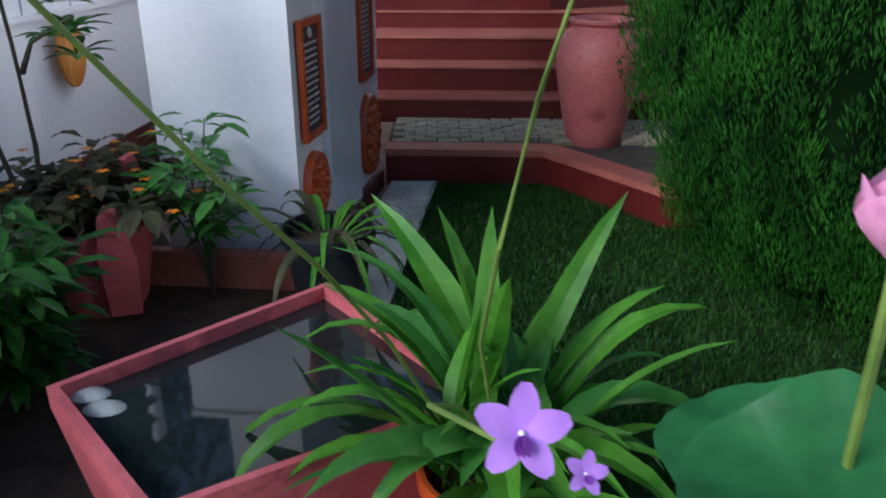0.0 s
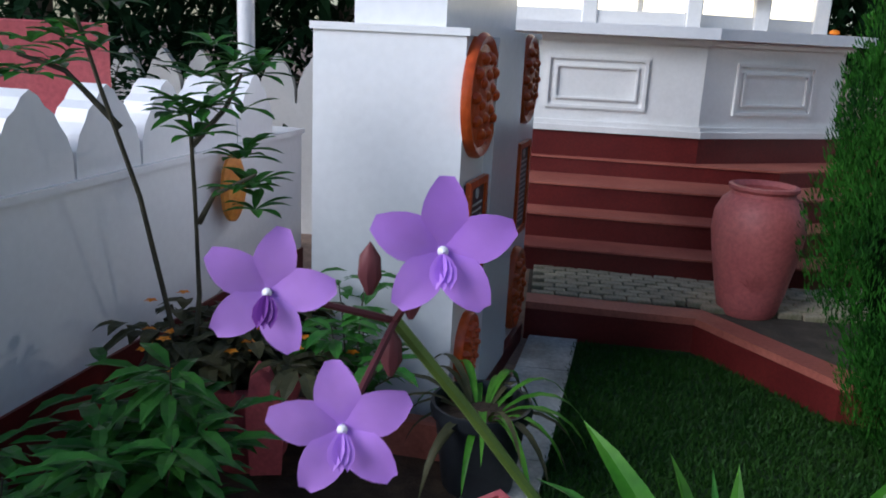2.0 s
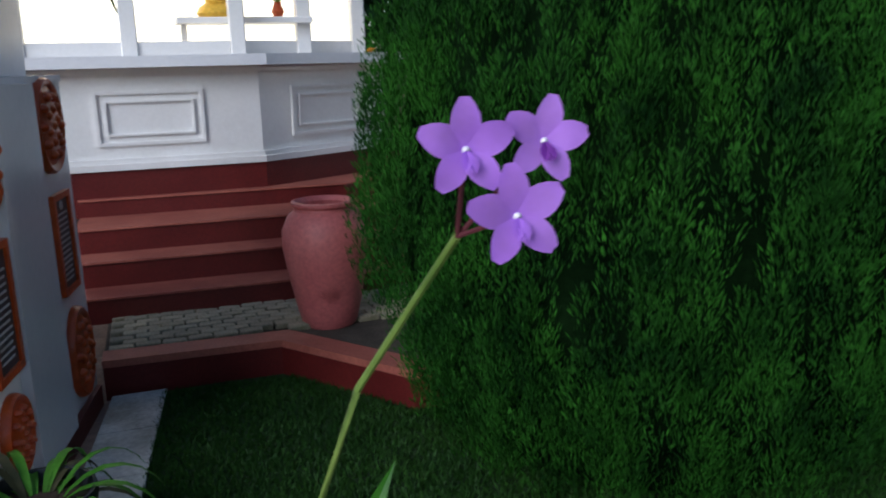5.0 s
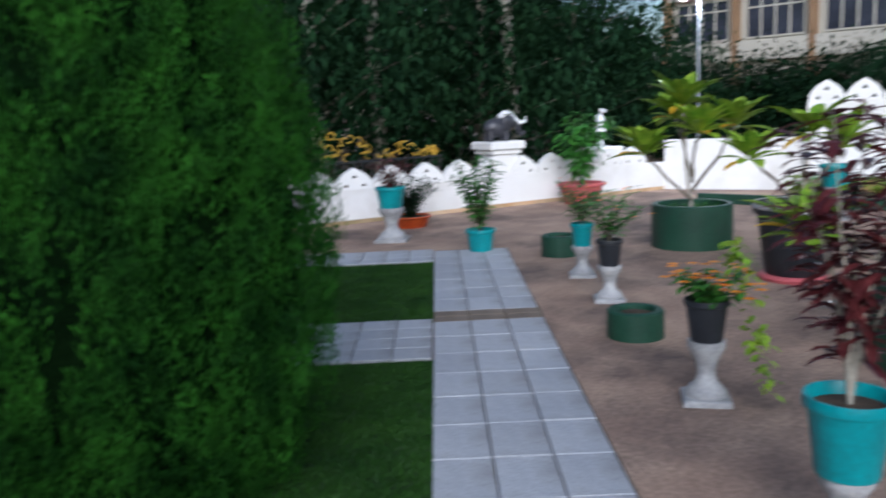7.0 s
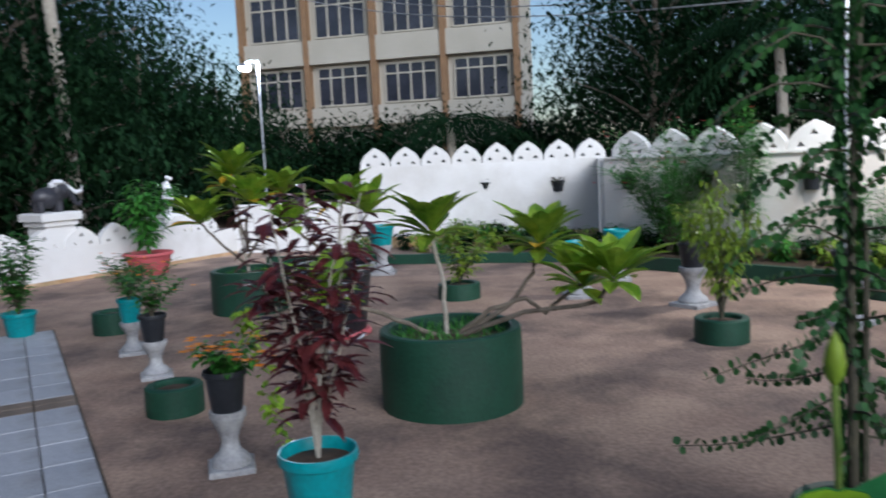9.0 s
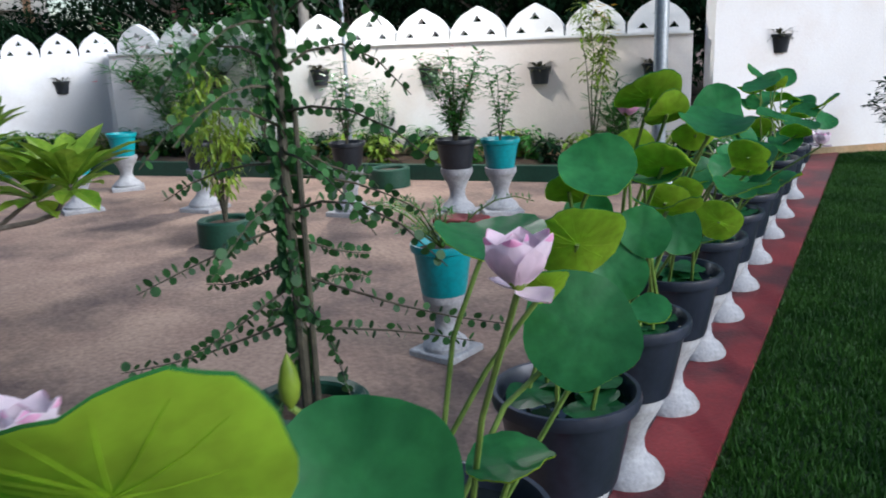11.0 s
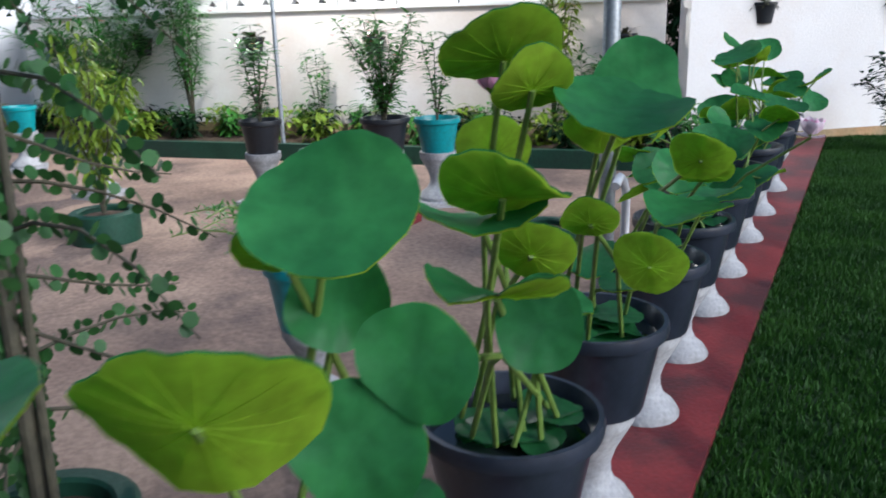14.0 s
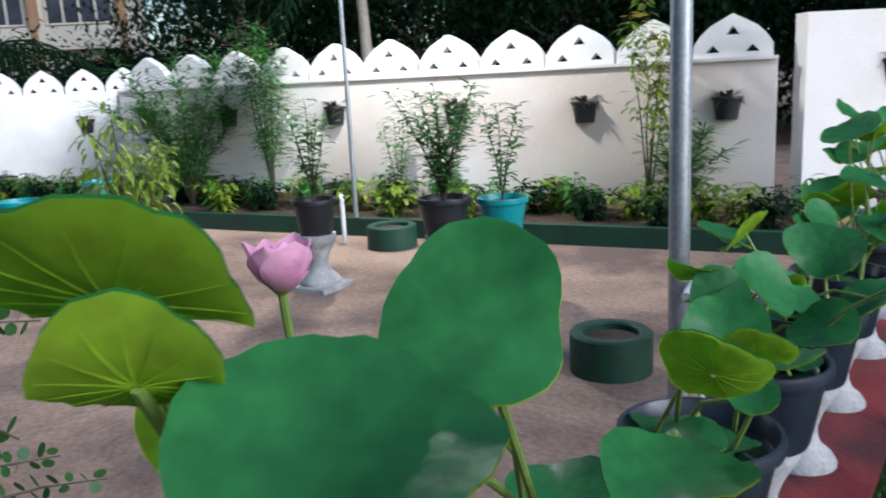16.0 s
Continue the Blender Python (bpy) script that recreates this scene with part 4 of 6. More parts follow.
def lotus_pot(s, r=0.19):
    p = kerb(s, 0.25)
    pedestal(p.x, p.y, 0.36, 0.125, KDEG)
    t = thing("lotus_pot", pose(p.x, p.y, 0.36), "wide dark slate water pot for lotus on a pale pedestal", "flower pot", "lotus pots")
    pot_parts(t, r, 0.25, M_NAVYPOT, 0.0, False)
    part("water", MB().lathe([(r * 0.88, 0.205), (0.0, 0.205)], 28, closed=True), M_WATER, t, "still dark water")
    fl = MB()
    for k in range(6):
        a, q = rnd.random() * math.tau, r * 0.6 * rnd.random() ** 0.5
        lotus_disc(fl, Vector((q * math.cos(a), q * math.sin(a), 0.214 + 0.006 * k)), 0.05 + 0.035 * rnd.random(), Vector((0, 0, 1)), 0.02, k, 3)
    part("floating_leaves", fl, M_LOTUS, t, "small floating lotus leaves")
    return p


def lotus_disc(mb, c, r, normal, cup, seed, rings=6, off=0.0):
    """A wavy, cupped, notched round leaf about c."""
    nrm = normal.normalized()
    a = nrm.cross(Vector((0.3, 0.9, 0.2))).normalized()
    b = nrm.cross(a)
    n = 36
    ph, amp = seed * 1.7, 0.10 + 0.05 * math.sin(seed * 2.3)
    vs = [c + nrm * off]
    for k in range(1, rings + 1):
        q = k / rings
        for i in range(n):
            t = math.tau * i / n
            rr = r * q * (1 + 0.05 * math.sin(2 * t + ph) + 0.025 * math.sin(5 * t + ph * 2) - (0.13 * q * math.exp(-((math.sin((t - ph) / 2) * 4.5) ** 2))))
            h = cup * r * q * q + r * q * q * (amp * 1.5 * math.sin(2 * t + ph) + 0.05 * math.sin(3 * t + ph * 1.3) + 0.018 * math.sin(9 * t)) + r * 0.012 * math.cos(18 * t) * q
            vs.append(c + a * rr * math.cos(t) + b * rr * math.sin(t) + nrm * (h + off))
    fs = [(0, 1 + i, 1 + (i + 1) % n) for i in range(n)]
    for k in range(rings - 1):
        p0, p1 = 1 + k * n, 1 + (k + 1) * n
        fs += [(p0 + i, p1 + i, p1 + (i + 1) % n, p0 + (i + 1) % n) for i in range(n)]
    mb.add(vs, fs)


LOTUS_POTS = [lotus_pot(s) for s in (-2.25, -1.5, -0.88, -0.28, 0.3, 0.9, 1.45, 2.0, 2.6, 3.3, 4.0, 4.8)]


def lotus_plant(index, leaves, flowers=(), buds=()):
    """leaves: (x, y, z, radius, normal). Each has a face, an underside and a stalk from the pot."""
    p = LOTUS_POTS[index]
    t = thing("lotus_plant", pose(p.x, p.y, 0.585), "lotus with large round leaves on tall stalks", "plant", "lotus plants")
    org = Vector((p.x, p.y, 0.585))
    for i, (x, y, z, r, nr) in enumerate(leaves):
        c = Vector((x, y, z)) - org
        nrm = Vector(nr).normalized()
        foot = Vector((0.1 * math.cos(i * 2.4), 0.1 * math.sin(i * 2.4), 0))
        mid = foot.lerp(c, 0.55) + Vector((0.02 * math.sin(i), 0.02 * math.cos(i), 0.05))
        part("stalk", MB().tube([foot, foot.lerp(mid, 0.5), mid, mid.lerp(c, 0.6), c - nrm * 0.004], 0.0062, 0.0045, 7), M_STEM, t)
        top, low = MB(), MB()
        sd = i * 1.31 + index * 2.7
        lotus_disc(top, c, r, nrm, 0.13, sd)
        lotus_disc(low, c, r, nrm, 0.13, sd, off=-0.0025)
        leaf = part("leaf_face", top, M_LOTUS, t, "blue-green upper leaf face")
        part("leaf_underside", low, M_LOTUSLIT, leaf, "ribbed yellow-green leaf underside with backlight put into its colour")
        veins = MB()
        for k in range(15):
            a = math.tau * k / 15
            aa = nrm.cross(Vector((0.3, 0.9, 0.2))).normalized()
            bb = nrm.cross(aa)
            way = aa * math.cos(a) + bb * math.sin(a)
            amp = 0.10 + 0.05 * math.sin(sd * 2.3)
            pts = [c + way * r * q * 0.9 + nrm * (0.13 * r * q * q * 0.81 + r * q * q * 0.81 * (amp * 1.5 * math.sin(2 * a + sd * 1.7) + 0.05 * math.sin(3 * a + sd * 2.21)) - 0.004) for q in (0.03, 0.35, 0.65, 0.95)]
            veins.tube(pts, 0.0007, 0.0003, 4)
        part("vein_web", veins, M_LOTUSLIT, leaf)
    for i, (x, y, z, size, mt, spread) in enumerate(flowers):
        c = Vector((x, y, z)) - org
        foot = Vector((-0.06, 0.05 * i, 0))
        part("flower_stalk", MB().tube([foot, foot.lerp(c, 0.5) + Vector((0.02, 0, 0.03)), c], 0.006, 0.0045, 7), M_STEM, t)
        fr_ = random.Random(60 + i + index)
        for ring_i, (cnt, lift, ln) in enumerate(((3, 1.8, 0.85), (6, 0.8, 1.05), (2, 0.25 * spread, 0.75))):
            for k in range(cnt):
                a = math.tau * (k + 0.5 * ring_i + fr_.uniform(-0.15, 0.15)) / cnt
                pm = MB()
                long = size * ln * fr_.uniform(0.9, 1.05)
                petal(pm, c, a, lift, long)
                pt = part("petal", pm, mt, t)
                tp = MB()
                petal(tp, c, a, lift, long, 0.9)
                part("petal_tip", tp, M_PETALPINK, pt, "pink petal tip")
        part("seed_head", MB().lathe([(0.006, 0), (0.016, 0.012), (0.02, 0.026), (0.0, 0.028)], 12, Matrix.Translation(c)), M_LEAFY, t)
    for x, y, z in buds:
        c = Vector((x, y, z)) - org
        part("flower_stalk", MB().tube([(0.05, 0.02, 0), Vector((0.05, 0.02, 0)).lerp(c, 0.5), c], 0.0055, 0.005, 7), M_STEM, t)
        part("bud", MB().lathe([(0.004, 0), (0.012, 0.013), (0.0145, 0.03), (0.010, 0.052), (0.0, 0.074)], 12, Matrix.Translation(c)), M_LEAFY, t, "closed pale pink-green bud")
    return t


def petal(mb, c, a, lift, size, start=0.0):
    """A cupped oval petal leaning out from c."""
    out, up = Vector((math.cos(a), math.sin(a), 0)), Vector((0, 0, 1))
    side = Vector((-math.sin(a), math.cos(a), 0))
    rows, cols = 7, 5
    vs, fs = [], []
    for i in range(rows):
        s = start + (1 - start) * i / (rows - 1)
        ang = math.atan2(lift, 1.0) + 0.5 * (s - 0.3)
        if lift < 0.4:
            ang = math.atan2(lift, 1.0) + 0.35 * s
        p = c + (out * math.cos(ang) + up * math.sin(ang)) * size * s
        w = size * 0.42 * math.sin(math.pi * min(1.0, 0.08 + 0.92 * s) ** 1.15) + 0.001
        nrm = out * math.sin(ang) - up * math.cos(ang)
        for j in range(cols):
            v = j / (cols - 1) * 2 - 1
            vs.append(p + side * w * v + nrm * (-(v * v) * w * 0.45) + (nrm * 0.0012 if start else Vector()))
    for i in range(rows - 1):
        for j in range(cols - 1):
            k = i * cols + j
            fs.append((k, k + 1, k + cols + 1, k + cols))
    mb.add(vs, fs)


TO, AWAY, UP = (-0.75, 0.3, 0.75), (0.75, -0.3, 0.5), (0.1, 0.1, 1)
lotus_plant(0, [(1.30, -1.16, 1.275, 0.088, (0.75, -0.25, 0.6)), (1.28, -1.02, 1.20, 0.14, (-0.1, 0.05, 1)), (1.50, -1.33, 1.12, 0.09, TO), (1.40, -0.93, 1.20, 0.07, (0.5, 0.1, 0.8)), (1.45, -1.20, 1.0, 0.09, UP)],
            [(1.52, -1.09, 1.195, 0.055, M_PETAL, -4.0)], [(1.60, -1.02, 1.29)])
lotus_plant(1, [(2.20, -1.78, 1.137, 0.102, (-0.10, 0.03, 1)), (2.047, -1.883, 0.985, 0.105, (-0.70, 0.42, 0.50)), (2.03, -2.01, 1.01, 0.040, (-0.3, 0.2, 0.93)), (2.02, -1.80, 1.09, 0.040, (0.75, -0.1, 0.5)), (2.0, -1.72, 0.80, 0.08, UP)],
            [(1.735, -1.605, 1.192, 0.082, M_PETAL, -1.6)], [(1.84, -1.34, 1.05)])
lotus_plant(2, [(2.41, -2.14, 1.204, 0.087, (-0.6, 0.28, 0.74)), (2.224, -1.98, 1.095, 0.096, (0.81, -0.29, 0.51)), (2.456, -2.098, 1.15, 0.055, (0.72, -0.28, 0.64)), (2.48, -2.16, 1.08, 0.058, (-0.8, 0.36, 0.35)), (2.30, -2.12, 1.0, 0.066, (-0.84, 0.42, 0.36)), (2.45, -2.2, 0.80, 0.08, UP)])
lotus_plant(3, [(2.673, -2.464, 1.322, 0.094, (0.53, -0.18, 0.83)), (2.47, -2.36, 1.18, 0.078, (0.47, -0.32, 0.82)), (2.29, -2.18, 1.078, 0.056, (-0.82, 0.49, 0.29)), (2.62, -2.48, 1.285, 0.060, (0.71, -0.12, 0.69)), (2.788, -2.507, 1.17, 0.062, (0.97, -0.15, 0.19)), (2.37, -2.30, 1.10, 0.075, (0.25, -0.2, 0.95)), (2.45, -2.40, 1.02, 0.058, (-0.79, 0.47, 0.39)), (2.54, -2.36, 1.14, 0.085, (0.05, 0.05, 1)), (2.60, -2.47, 1.06, 0.060, (0.7, -0.5, 0.5)), (2.85, -2.66, 0.86, 0.07, UP)],
            [(2.93, -2.575, 1.247, 0.060, M_PETALPINK, 1.2)])
lotus_plant(4, [(2.553, -2.579, 1.255, 0.088, (-0.30, 0.10, 0.95)), (2.675, -2.692, 1.277, 0.072, (-0.60, 0.35, 0.72)), (2.877, -2.882, 0.905, 0.072, (0.79, -0.58, 0.3)), (2.78, -2.70, 1.20, 0.060, (0.75, -0.3, 0.5)), (2.84, -2.72, 1.02, 0.055, (0.6, -0.4, 0.6)), (3.25, -2.98, 0.80, 0.08, (-0.2, 0.1, 0.97)), (3.1, -3.0, 0.78, 0.07, UP)])
lotus_plant(5, [(2.977, -3.075, 1.08, 0.067, (0.65, -0.49, 0.58)), (2.894, -2.979, 1.0, 0.083, (-0.05, 0.05, 1)), (3.24, -3.32, 0.98, 0.07, (0.5, -0.3, 0.7)), (3.45, -3.40, 0.95, 0.08, TO), (3.5, -3.56, 0.85, 0.09, UP), (3.40, -3.3, 0.76, 0.07, UP), (3.3, -3.36, 0.88, 0.045, (-0.3, 0.3, 0.9))])
for i in range(6, 12):
    p = LOTUS_POTS[i]
    lr = random.Random(80 + i)
    lv = []
    for k in range(7 if i < 10 else 9):
        hgt = lr.uniform(0.66, 0.95) if i not in (9, 10) else lr.uniform(0.75, 1.15)
        lv.append((p.x + lr.uniform(-0.22, 0.22), p.y + lr.uniform(-0.22, 0.22), hgt, lr.uniform(0.08, 0.13), (lr.uniform(-0.7, 0.5), lr.uniform(-0.4, 0.4), lr.uniform(0.5, 1))))
    lotus_plant(i, lv, [(3.663, -4.114, 0.955, 0.075, M_PETAL, -0.8)] if i == 6 else [])

# ---- poles and lamps ----
single("steel_pole", MB().lathe([(0.042, 0), (0.042, 3.4), (0.0, 3.41)], 16), M_STEEL, "plain galvanised steel pole standing in the yard", "pole", m=pose(5.0, -4.22, 0))
pp = thing("water_pipe", pose(4.95, -4.30, 0), "white plastic pipe with a bent top", "pipe")
part("pipe", MB().tube([(0, 0, 0), (0, 0, 0.5), (-0.02, 0.03, 0.57), (-0.06, 0.08, 0.60), (-0.11, 0.14, 0.57)], 0.022, 0.022, 10), M_GLOSSW, pp)


def lamp_post(x, y, h, arm, label):
    t = thing("lamp_post", pose(x, y, 0), label, "street lamp", "lamp posts")
    part("post", MB().lathe([(0.024, 0), (0.02, h * 0.5), (0.015, h), (0.0, h + 0.01)], 12), M_STEEL, t)
    part("arm", MB().tube([(0, 0, h - 0.05), (arm[0] * 0.5, arm[1] * 0.5, h - 0.02), (arm[0], arm[1], h - 0.08)], 0.014, 0.012, 8), M_STEEL, t)
    head = part("lamp_head", MB().box(arm[0] - 0.10, arm[1] - 0.08, h - 0.14, arm[0] + 0.10, arm[1] + 0.08, h - 0.08, 0.015), M_STEEL, t, smooth=False)
    part("lamp_glass", MB().lathe([(0.0, -0.085), (0.07, -0.065), (0.105, -0.015), (0.10, 0.0)], 14, pose(arm[0], arm[1], h - 0.145), closed=True), M_LAMP, head, "glowing white lamp")
    return t


lamp_post(9.84, -3.60, 3.78, (-0.22, -0.1), "tall slim pole with a lit floodlight")
lamp_post(15.5, 5.17, 3.62, (-0.15, 0.2), "slim lamp post with a bright white lamp")
# standpipe beside the bed
sp = thing("garden_tap", pose(9.4, -3.42, 0), "short white standpipe beside the bed", "tap")
part("pipe", MB().tube([(0, 0, 0), (0, 0, 0.42), (0.05, 0, 0.44)], 0.02, 0.018, 8), M_GLOSSW, sp)

# ---- pots hung on the walls ----
base = None
for s, z in ((0.40, 1.07), (1.69, 1.07), (3.05, 1.09), (4.51, 1.11), (6.0, 1.12), (7.28, 1.12)):
    x, y = CORNER[0] + VX * s - VY * 0.15, CORNER[1] + VY * s + VX * 0.15
    if base is None:
        base = thing("hanging_pot", pose(x, y, z), "small black pot with a tuft of leaves hung on the wall", "hanging pot", "pots on the wall")
        pot_parts(base, 0.135, 0.20, M_BLACKPOT, -0.12)
        part("bracket", MB().tube([(0.09, -0.075, 0.05), (0.0, 0.0, 0.09)], 0.006, 0.006, 5), M_IRON, base)
        tuft = MB()
        for i in range(60):
            a = rnd.random() * math.tau
            tuft.leaf((0.04 * math.cos(a), 0.04 * math.sin(a), 0.06), (math.cos(a), math.sin(a), rnd.uniform(0.2, 2)), rnd.uniform(0.10, 0.2), 0.022, 0.9, 0.2, 3)
        part("tuft", tuft, M_GREYLEAF, base, "tuft of narrow leaves", smooth=False)
    else:
        copy_thing(base, pose(x, y, z, 0, 0, rnd.uniform(-8, 8)))
for x, y, z in ((15.27, -0.43, 1.02), (15.2, 0.87, 1.04), (8.09, -8.07, 1.33), (7.83, -9.57, 1.33)):
    copy_thing(base, pose(x, y, z, 0, 0, -20))

# ---- shrubs in the bed ----
shrub("oleander", 12.0, -2.0, 0.1, 1.75, 0.9, "tall oleander with narrow leaves and red flowers", M_LEAF, 2300, 0.14, 14, 0.2, 0.2, M_REDFLOWER, 24, seed=51, bloom_size=0.05, bare=0.2)
shrub("oleander", 11.4, -2.9, 0.1, 2.0, 0.4, "upright oleander with red flower tips", M_LEAF, 800, 0.14, 6, 0.2, 0.4, M_REDFLOWER, 8, seed=52, bloom_size=0.05, bare=0.3)
shrub("yellow_shrub", 8.81, -6.15, 0.1, 1.95, 0.3, "slender shrub with a yellow flower spike", M_LEAFY, 240, 0.12, 5, 0.3, 0.8, M_YELLOW, 30, seed=53, bare=0.45, bloom_size=0.05)
shrub("oleander", 8.62, -6.38, 0.1, 0.9, 0.45, "young oleander with narrow grey-green leaves", M_LEAF, 700, 0.13, 10, 0.2, 0.2, seed=54)
shrub("bed_shrub", 10.48, -4.16, 0.1, 0.95, 0.2, "upright shrub on a stake in the bed", M_LEAF, 200, 0.08, 4, 0.4, 0.4, seed=55)
shrub("bed_shrub", 6.91, -8.90, 0.0, 1.0, 0.5, "dark leafy shrub at the foot of the wall", M_DARKLEAF, 900, 0.12, 12, 0.4, 0.4, seed=56)
for i in range(46):
    s = i * 0.245 + rnd.uniform(-0.08, 0.08)
    o = rnd.uniform(0.3, 1.1)
    x, y = 7.2 + 0.66 * s + 0.75 * o, -6.5 + 0.75 * s - 0.66 * o
    if i < 3:
        proto = [shrub("bed_plant", x, y, 0.1, 0.36, 0.22, "low leafy bedding plant by the wall", (M_LEAF, M_DARKLEAF, M_LEAFY)[i], 90, 0.13, 6, 0.35, 0.8, seed=70 + i, bare=0.0, group="bedding plants")] + (proto if i else [])
    else:
        copy_thing(proto[i % 3], pose(x, y, 0.1, 0, 0, rnd.uniform(0, 360)))
for i in range(10):
    copy_thing(proto[i % 3], pose(13.3 + rnd.uniform(0, 1.3), -0.5 + 0.40 * i, 0.0, 0, 0, rnd.uniform(0, 360)))

# ---- ornaments by the gate ----
el = thing("gate_pillar", pose(11.65, 7.12, 0, 0, 0, -24), "white moulded gate pillar carrying an elephant statue", "pillar")
part("shaft", MB().box(-0.24, -0.24, 0, 0.24, 0.24, 0.86, 0.01), M_WHITE, el, smooth=False)
part("cap", MB().box(-0.28, -0.28, 0.86, 0.28, 0.28, 0.94, 0.015).box(-0.33, -0.33, 0.94, 0.33, 0.33, 1.06, 0.02), M_WHITE, el, smooth=False)
em = MB()
for c, r in (((0, 0, 0.26), (0.28, 0.17, 0.19)), ((0.27, 0, 0.36), (0.14, 0.13, 0.15)), ((0.16, 0.13, 0.36), (0.09, 0.03, 0.12)), ((0.16, -0.13, 0.36), (0.09, 0.03, 0.12))):
    o = MB().lathe([(math.sin(math.pi * k / 8) + 1e-5, -math.cos(math.pi * k / 8)) for k in range(9)], 14, closed=True)
    em.add([(c[0] + x * r[0], c[1] + y * r[1], c[2] + z * r[2]) for x, y, z in o.v], o.f)
em.tube([(0.38, 0, 0.36), (0.46, 0, 0.24), (0.50, 0, 0.12), (0.56, 0, 0.10), (0.6, 0, 0.17)], 0.06, 0.025, 8)
for x, y in ((-0.17, 0.09), (-0.17, -0.09), (0.15, 0.09), (0.15, -0.09)):
    em.tube([(x, y, 0), (x, y, 0.2)], 0.065, 0.07, 10)
single("elephant_statue", em, M_SLATE, "dark painted elephant statue on a white pillar", "statue", m=pose(11.62, 7.12, 1.06, 0, 0, -30) @ Matrix.Diagonal((0.85, 0.85, 0.85, 1)))
wh = MB()
wh.tube([(0.05, 0, 0.47), (0.3, 0, 0.50), (0.42, 0.0, 0.40), (0.52, 0, 0.33), (0.63, 0, 0.36), (0.64, 0, 0.45)], 0.05, 0.03, 8)
wh.lathe([(0.10, 0), (0.13, 0.03), (0.07, 0.08), (0.0, 0.09)], 12, pose(0.2, 0, 0.49))
single("statue_headdress", wh, M_GLOSSW, "white painted headdress and trunk of the elephant statue", "statue", m=pose(11.62, 7.12, 1.06, 0, 0, -30) @ Matrix.Diagonal((0.85, 0.85, 0.85, 1)))
single("statue_block", MB().box(-0.3, -0.3, 0, 0.3, 0.3, 0.84, 0.02), M_WHITE, "white plastered block carrying a bird statue", "plinth", smooth=False, m=pose(13.72, 6.3, 0, 0, 0, -24))
bd = MB()
bd.tube([(0, 0.05, 0), (0, 0.05, 0.30)], 0.025, 0.02, 8).tube([(0, -0.05, 0), (0, -0.05, 0.30)], 0.025, 0.02, 8)
bd.tube([(0, 0, 0.26), (0.03, 0, 0.42), (-0.02, 0, 0.55), (0.04, 0, 0.64), (0.13, 0, 0.62)], 0.10, 0.025, 10)
single("bird_statue", bd, M_GLOSSW, "white standing bird statue on a block", "statue", m=pose(13.72, 6.3, 0.84, 0, 0, -110))
gate = thing("iron_gate", pose(9.3, 8.75, 0, 0, 0, -20), "black iron gate with a gilded scrolled top", "gate")
for i in range(14):
    part("bar", MB().tube([(i * 0.16, 0, 0.05), (i * 0.16, 0, 0.86)], 0.012, 0.012, 6), M_IRON, gate)
part("rail", MB().box(-0.03, -0.015, 0.84, 2.12, 0.015, 0.87).box(-0.03, -0.015, 0.12, 2.12, 0.015, 0.15), M_IRON, gate, smooth=False)
gr_ = random.Random(5)
for i in range(34):
    x = gr_.uniform(0.0, 2.05)
    zz = 0.90 + gr_.random() * (0.40 - 0.16 * x)
    a0 = gr_.random() * 6
    part("gilded_scroll", MB().tube([(x + 0.07 * math.cos(a0 + q), 0, zz + 0.06 * math.sin(a0 + q)) for q in (0, 0.8, 1.6, 2.4, 3.2, 4.0)], 0.014, 0.006, 5), M_GOLD, gate, "gilded scroll")

# ---- far building ----
bm_ = pose(45.77, 17.75, 0, 0, 0, math.degrees(math.atan2(-15.62, -1.56)))
school = thing("school_building", bm_, "cream two-storey building with brown columns and barred windows", "building")
BW, BAY = 15.7, 3.98
part("wall", MB().slab([(0, 0), (BW, 0), (BW, 13), (0, 13)], pose(0, 0.35, 0), 6.0), M_WALLFAR, school, smooth=False)
part("floor_band", MB().box(-0.3, -0.1, 7.1, BW + 0.3, 0.345, 8.45), M_WALLFAR, school, smooth=False)
part("floor_band", MB().box(-0.3, -0.1, 3.6, BW + 0.3, 0.345, 4.65), M_WALLFAR, school, smooth=False)
part("roof", MB().box(-0.8, -0.8, 12.2, BW + 0.8, 6.5, 12.5), M_COLFAR, school, smooth=False)
for i in range(5):
    part("column", MB().box(i * BAY - 0.16 - 0.1, -0.16, 0, i * BAY + 0.16 - 0.1, 0.34, 12.2), M_COLFAR, school, smooth=False)
for i in range(4):
    for z0, z1 in ((8.55, 11.0), (4.75, 6.9)):
        wdw = part("window", MB().slab([(0, 0), (2.95, 0), (2.95, z1 - z0), (0, z1 - z0)], Matrix(), 0.03), M_GLASSDARK, school, "dark barred window", smooth=False, m=pose(i * BAY + 0.42, 0.30, z0))
        fr2 = MB()
        for k in range(5):
            fr2.box(k * 0.74 - 0.045, -0.06, 0, k * 0.74 + 0.045, -0.005, z1 - z0)
        for zz in (0.0, (z1 - z0) * 0.72, z1 - z0 - 0.06):
            fr2.box(-0.05, -0.07, zz, 3.0, -0.003, zz + 0.08)
        part("window_frame", fr2, M_WALLFAR, wdw, smooth=False)
annex = thing("annex_building", pose(36, -12, 0, 0, 0, -100), "pale low annex half hidden by trees", "building")
part("wall", MB().box(0, 0, 0, 7, 4, 8.2), M_WALLFAR, annex, smooth=False)
part("roof", MB().box(-0.4, -0.4, 8.2, 7.4, 4.4, 8.5), M_COLFAR, annex, smooth=False)
for i in range(2):
    part("window", MB().box(0.8 + i * 3.0, -0.03, 4.6, 3.0 + i * 3.0, -0.003, 6.6), M_GLASSDARK, annex, smooth=False)

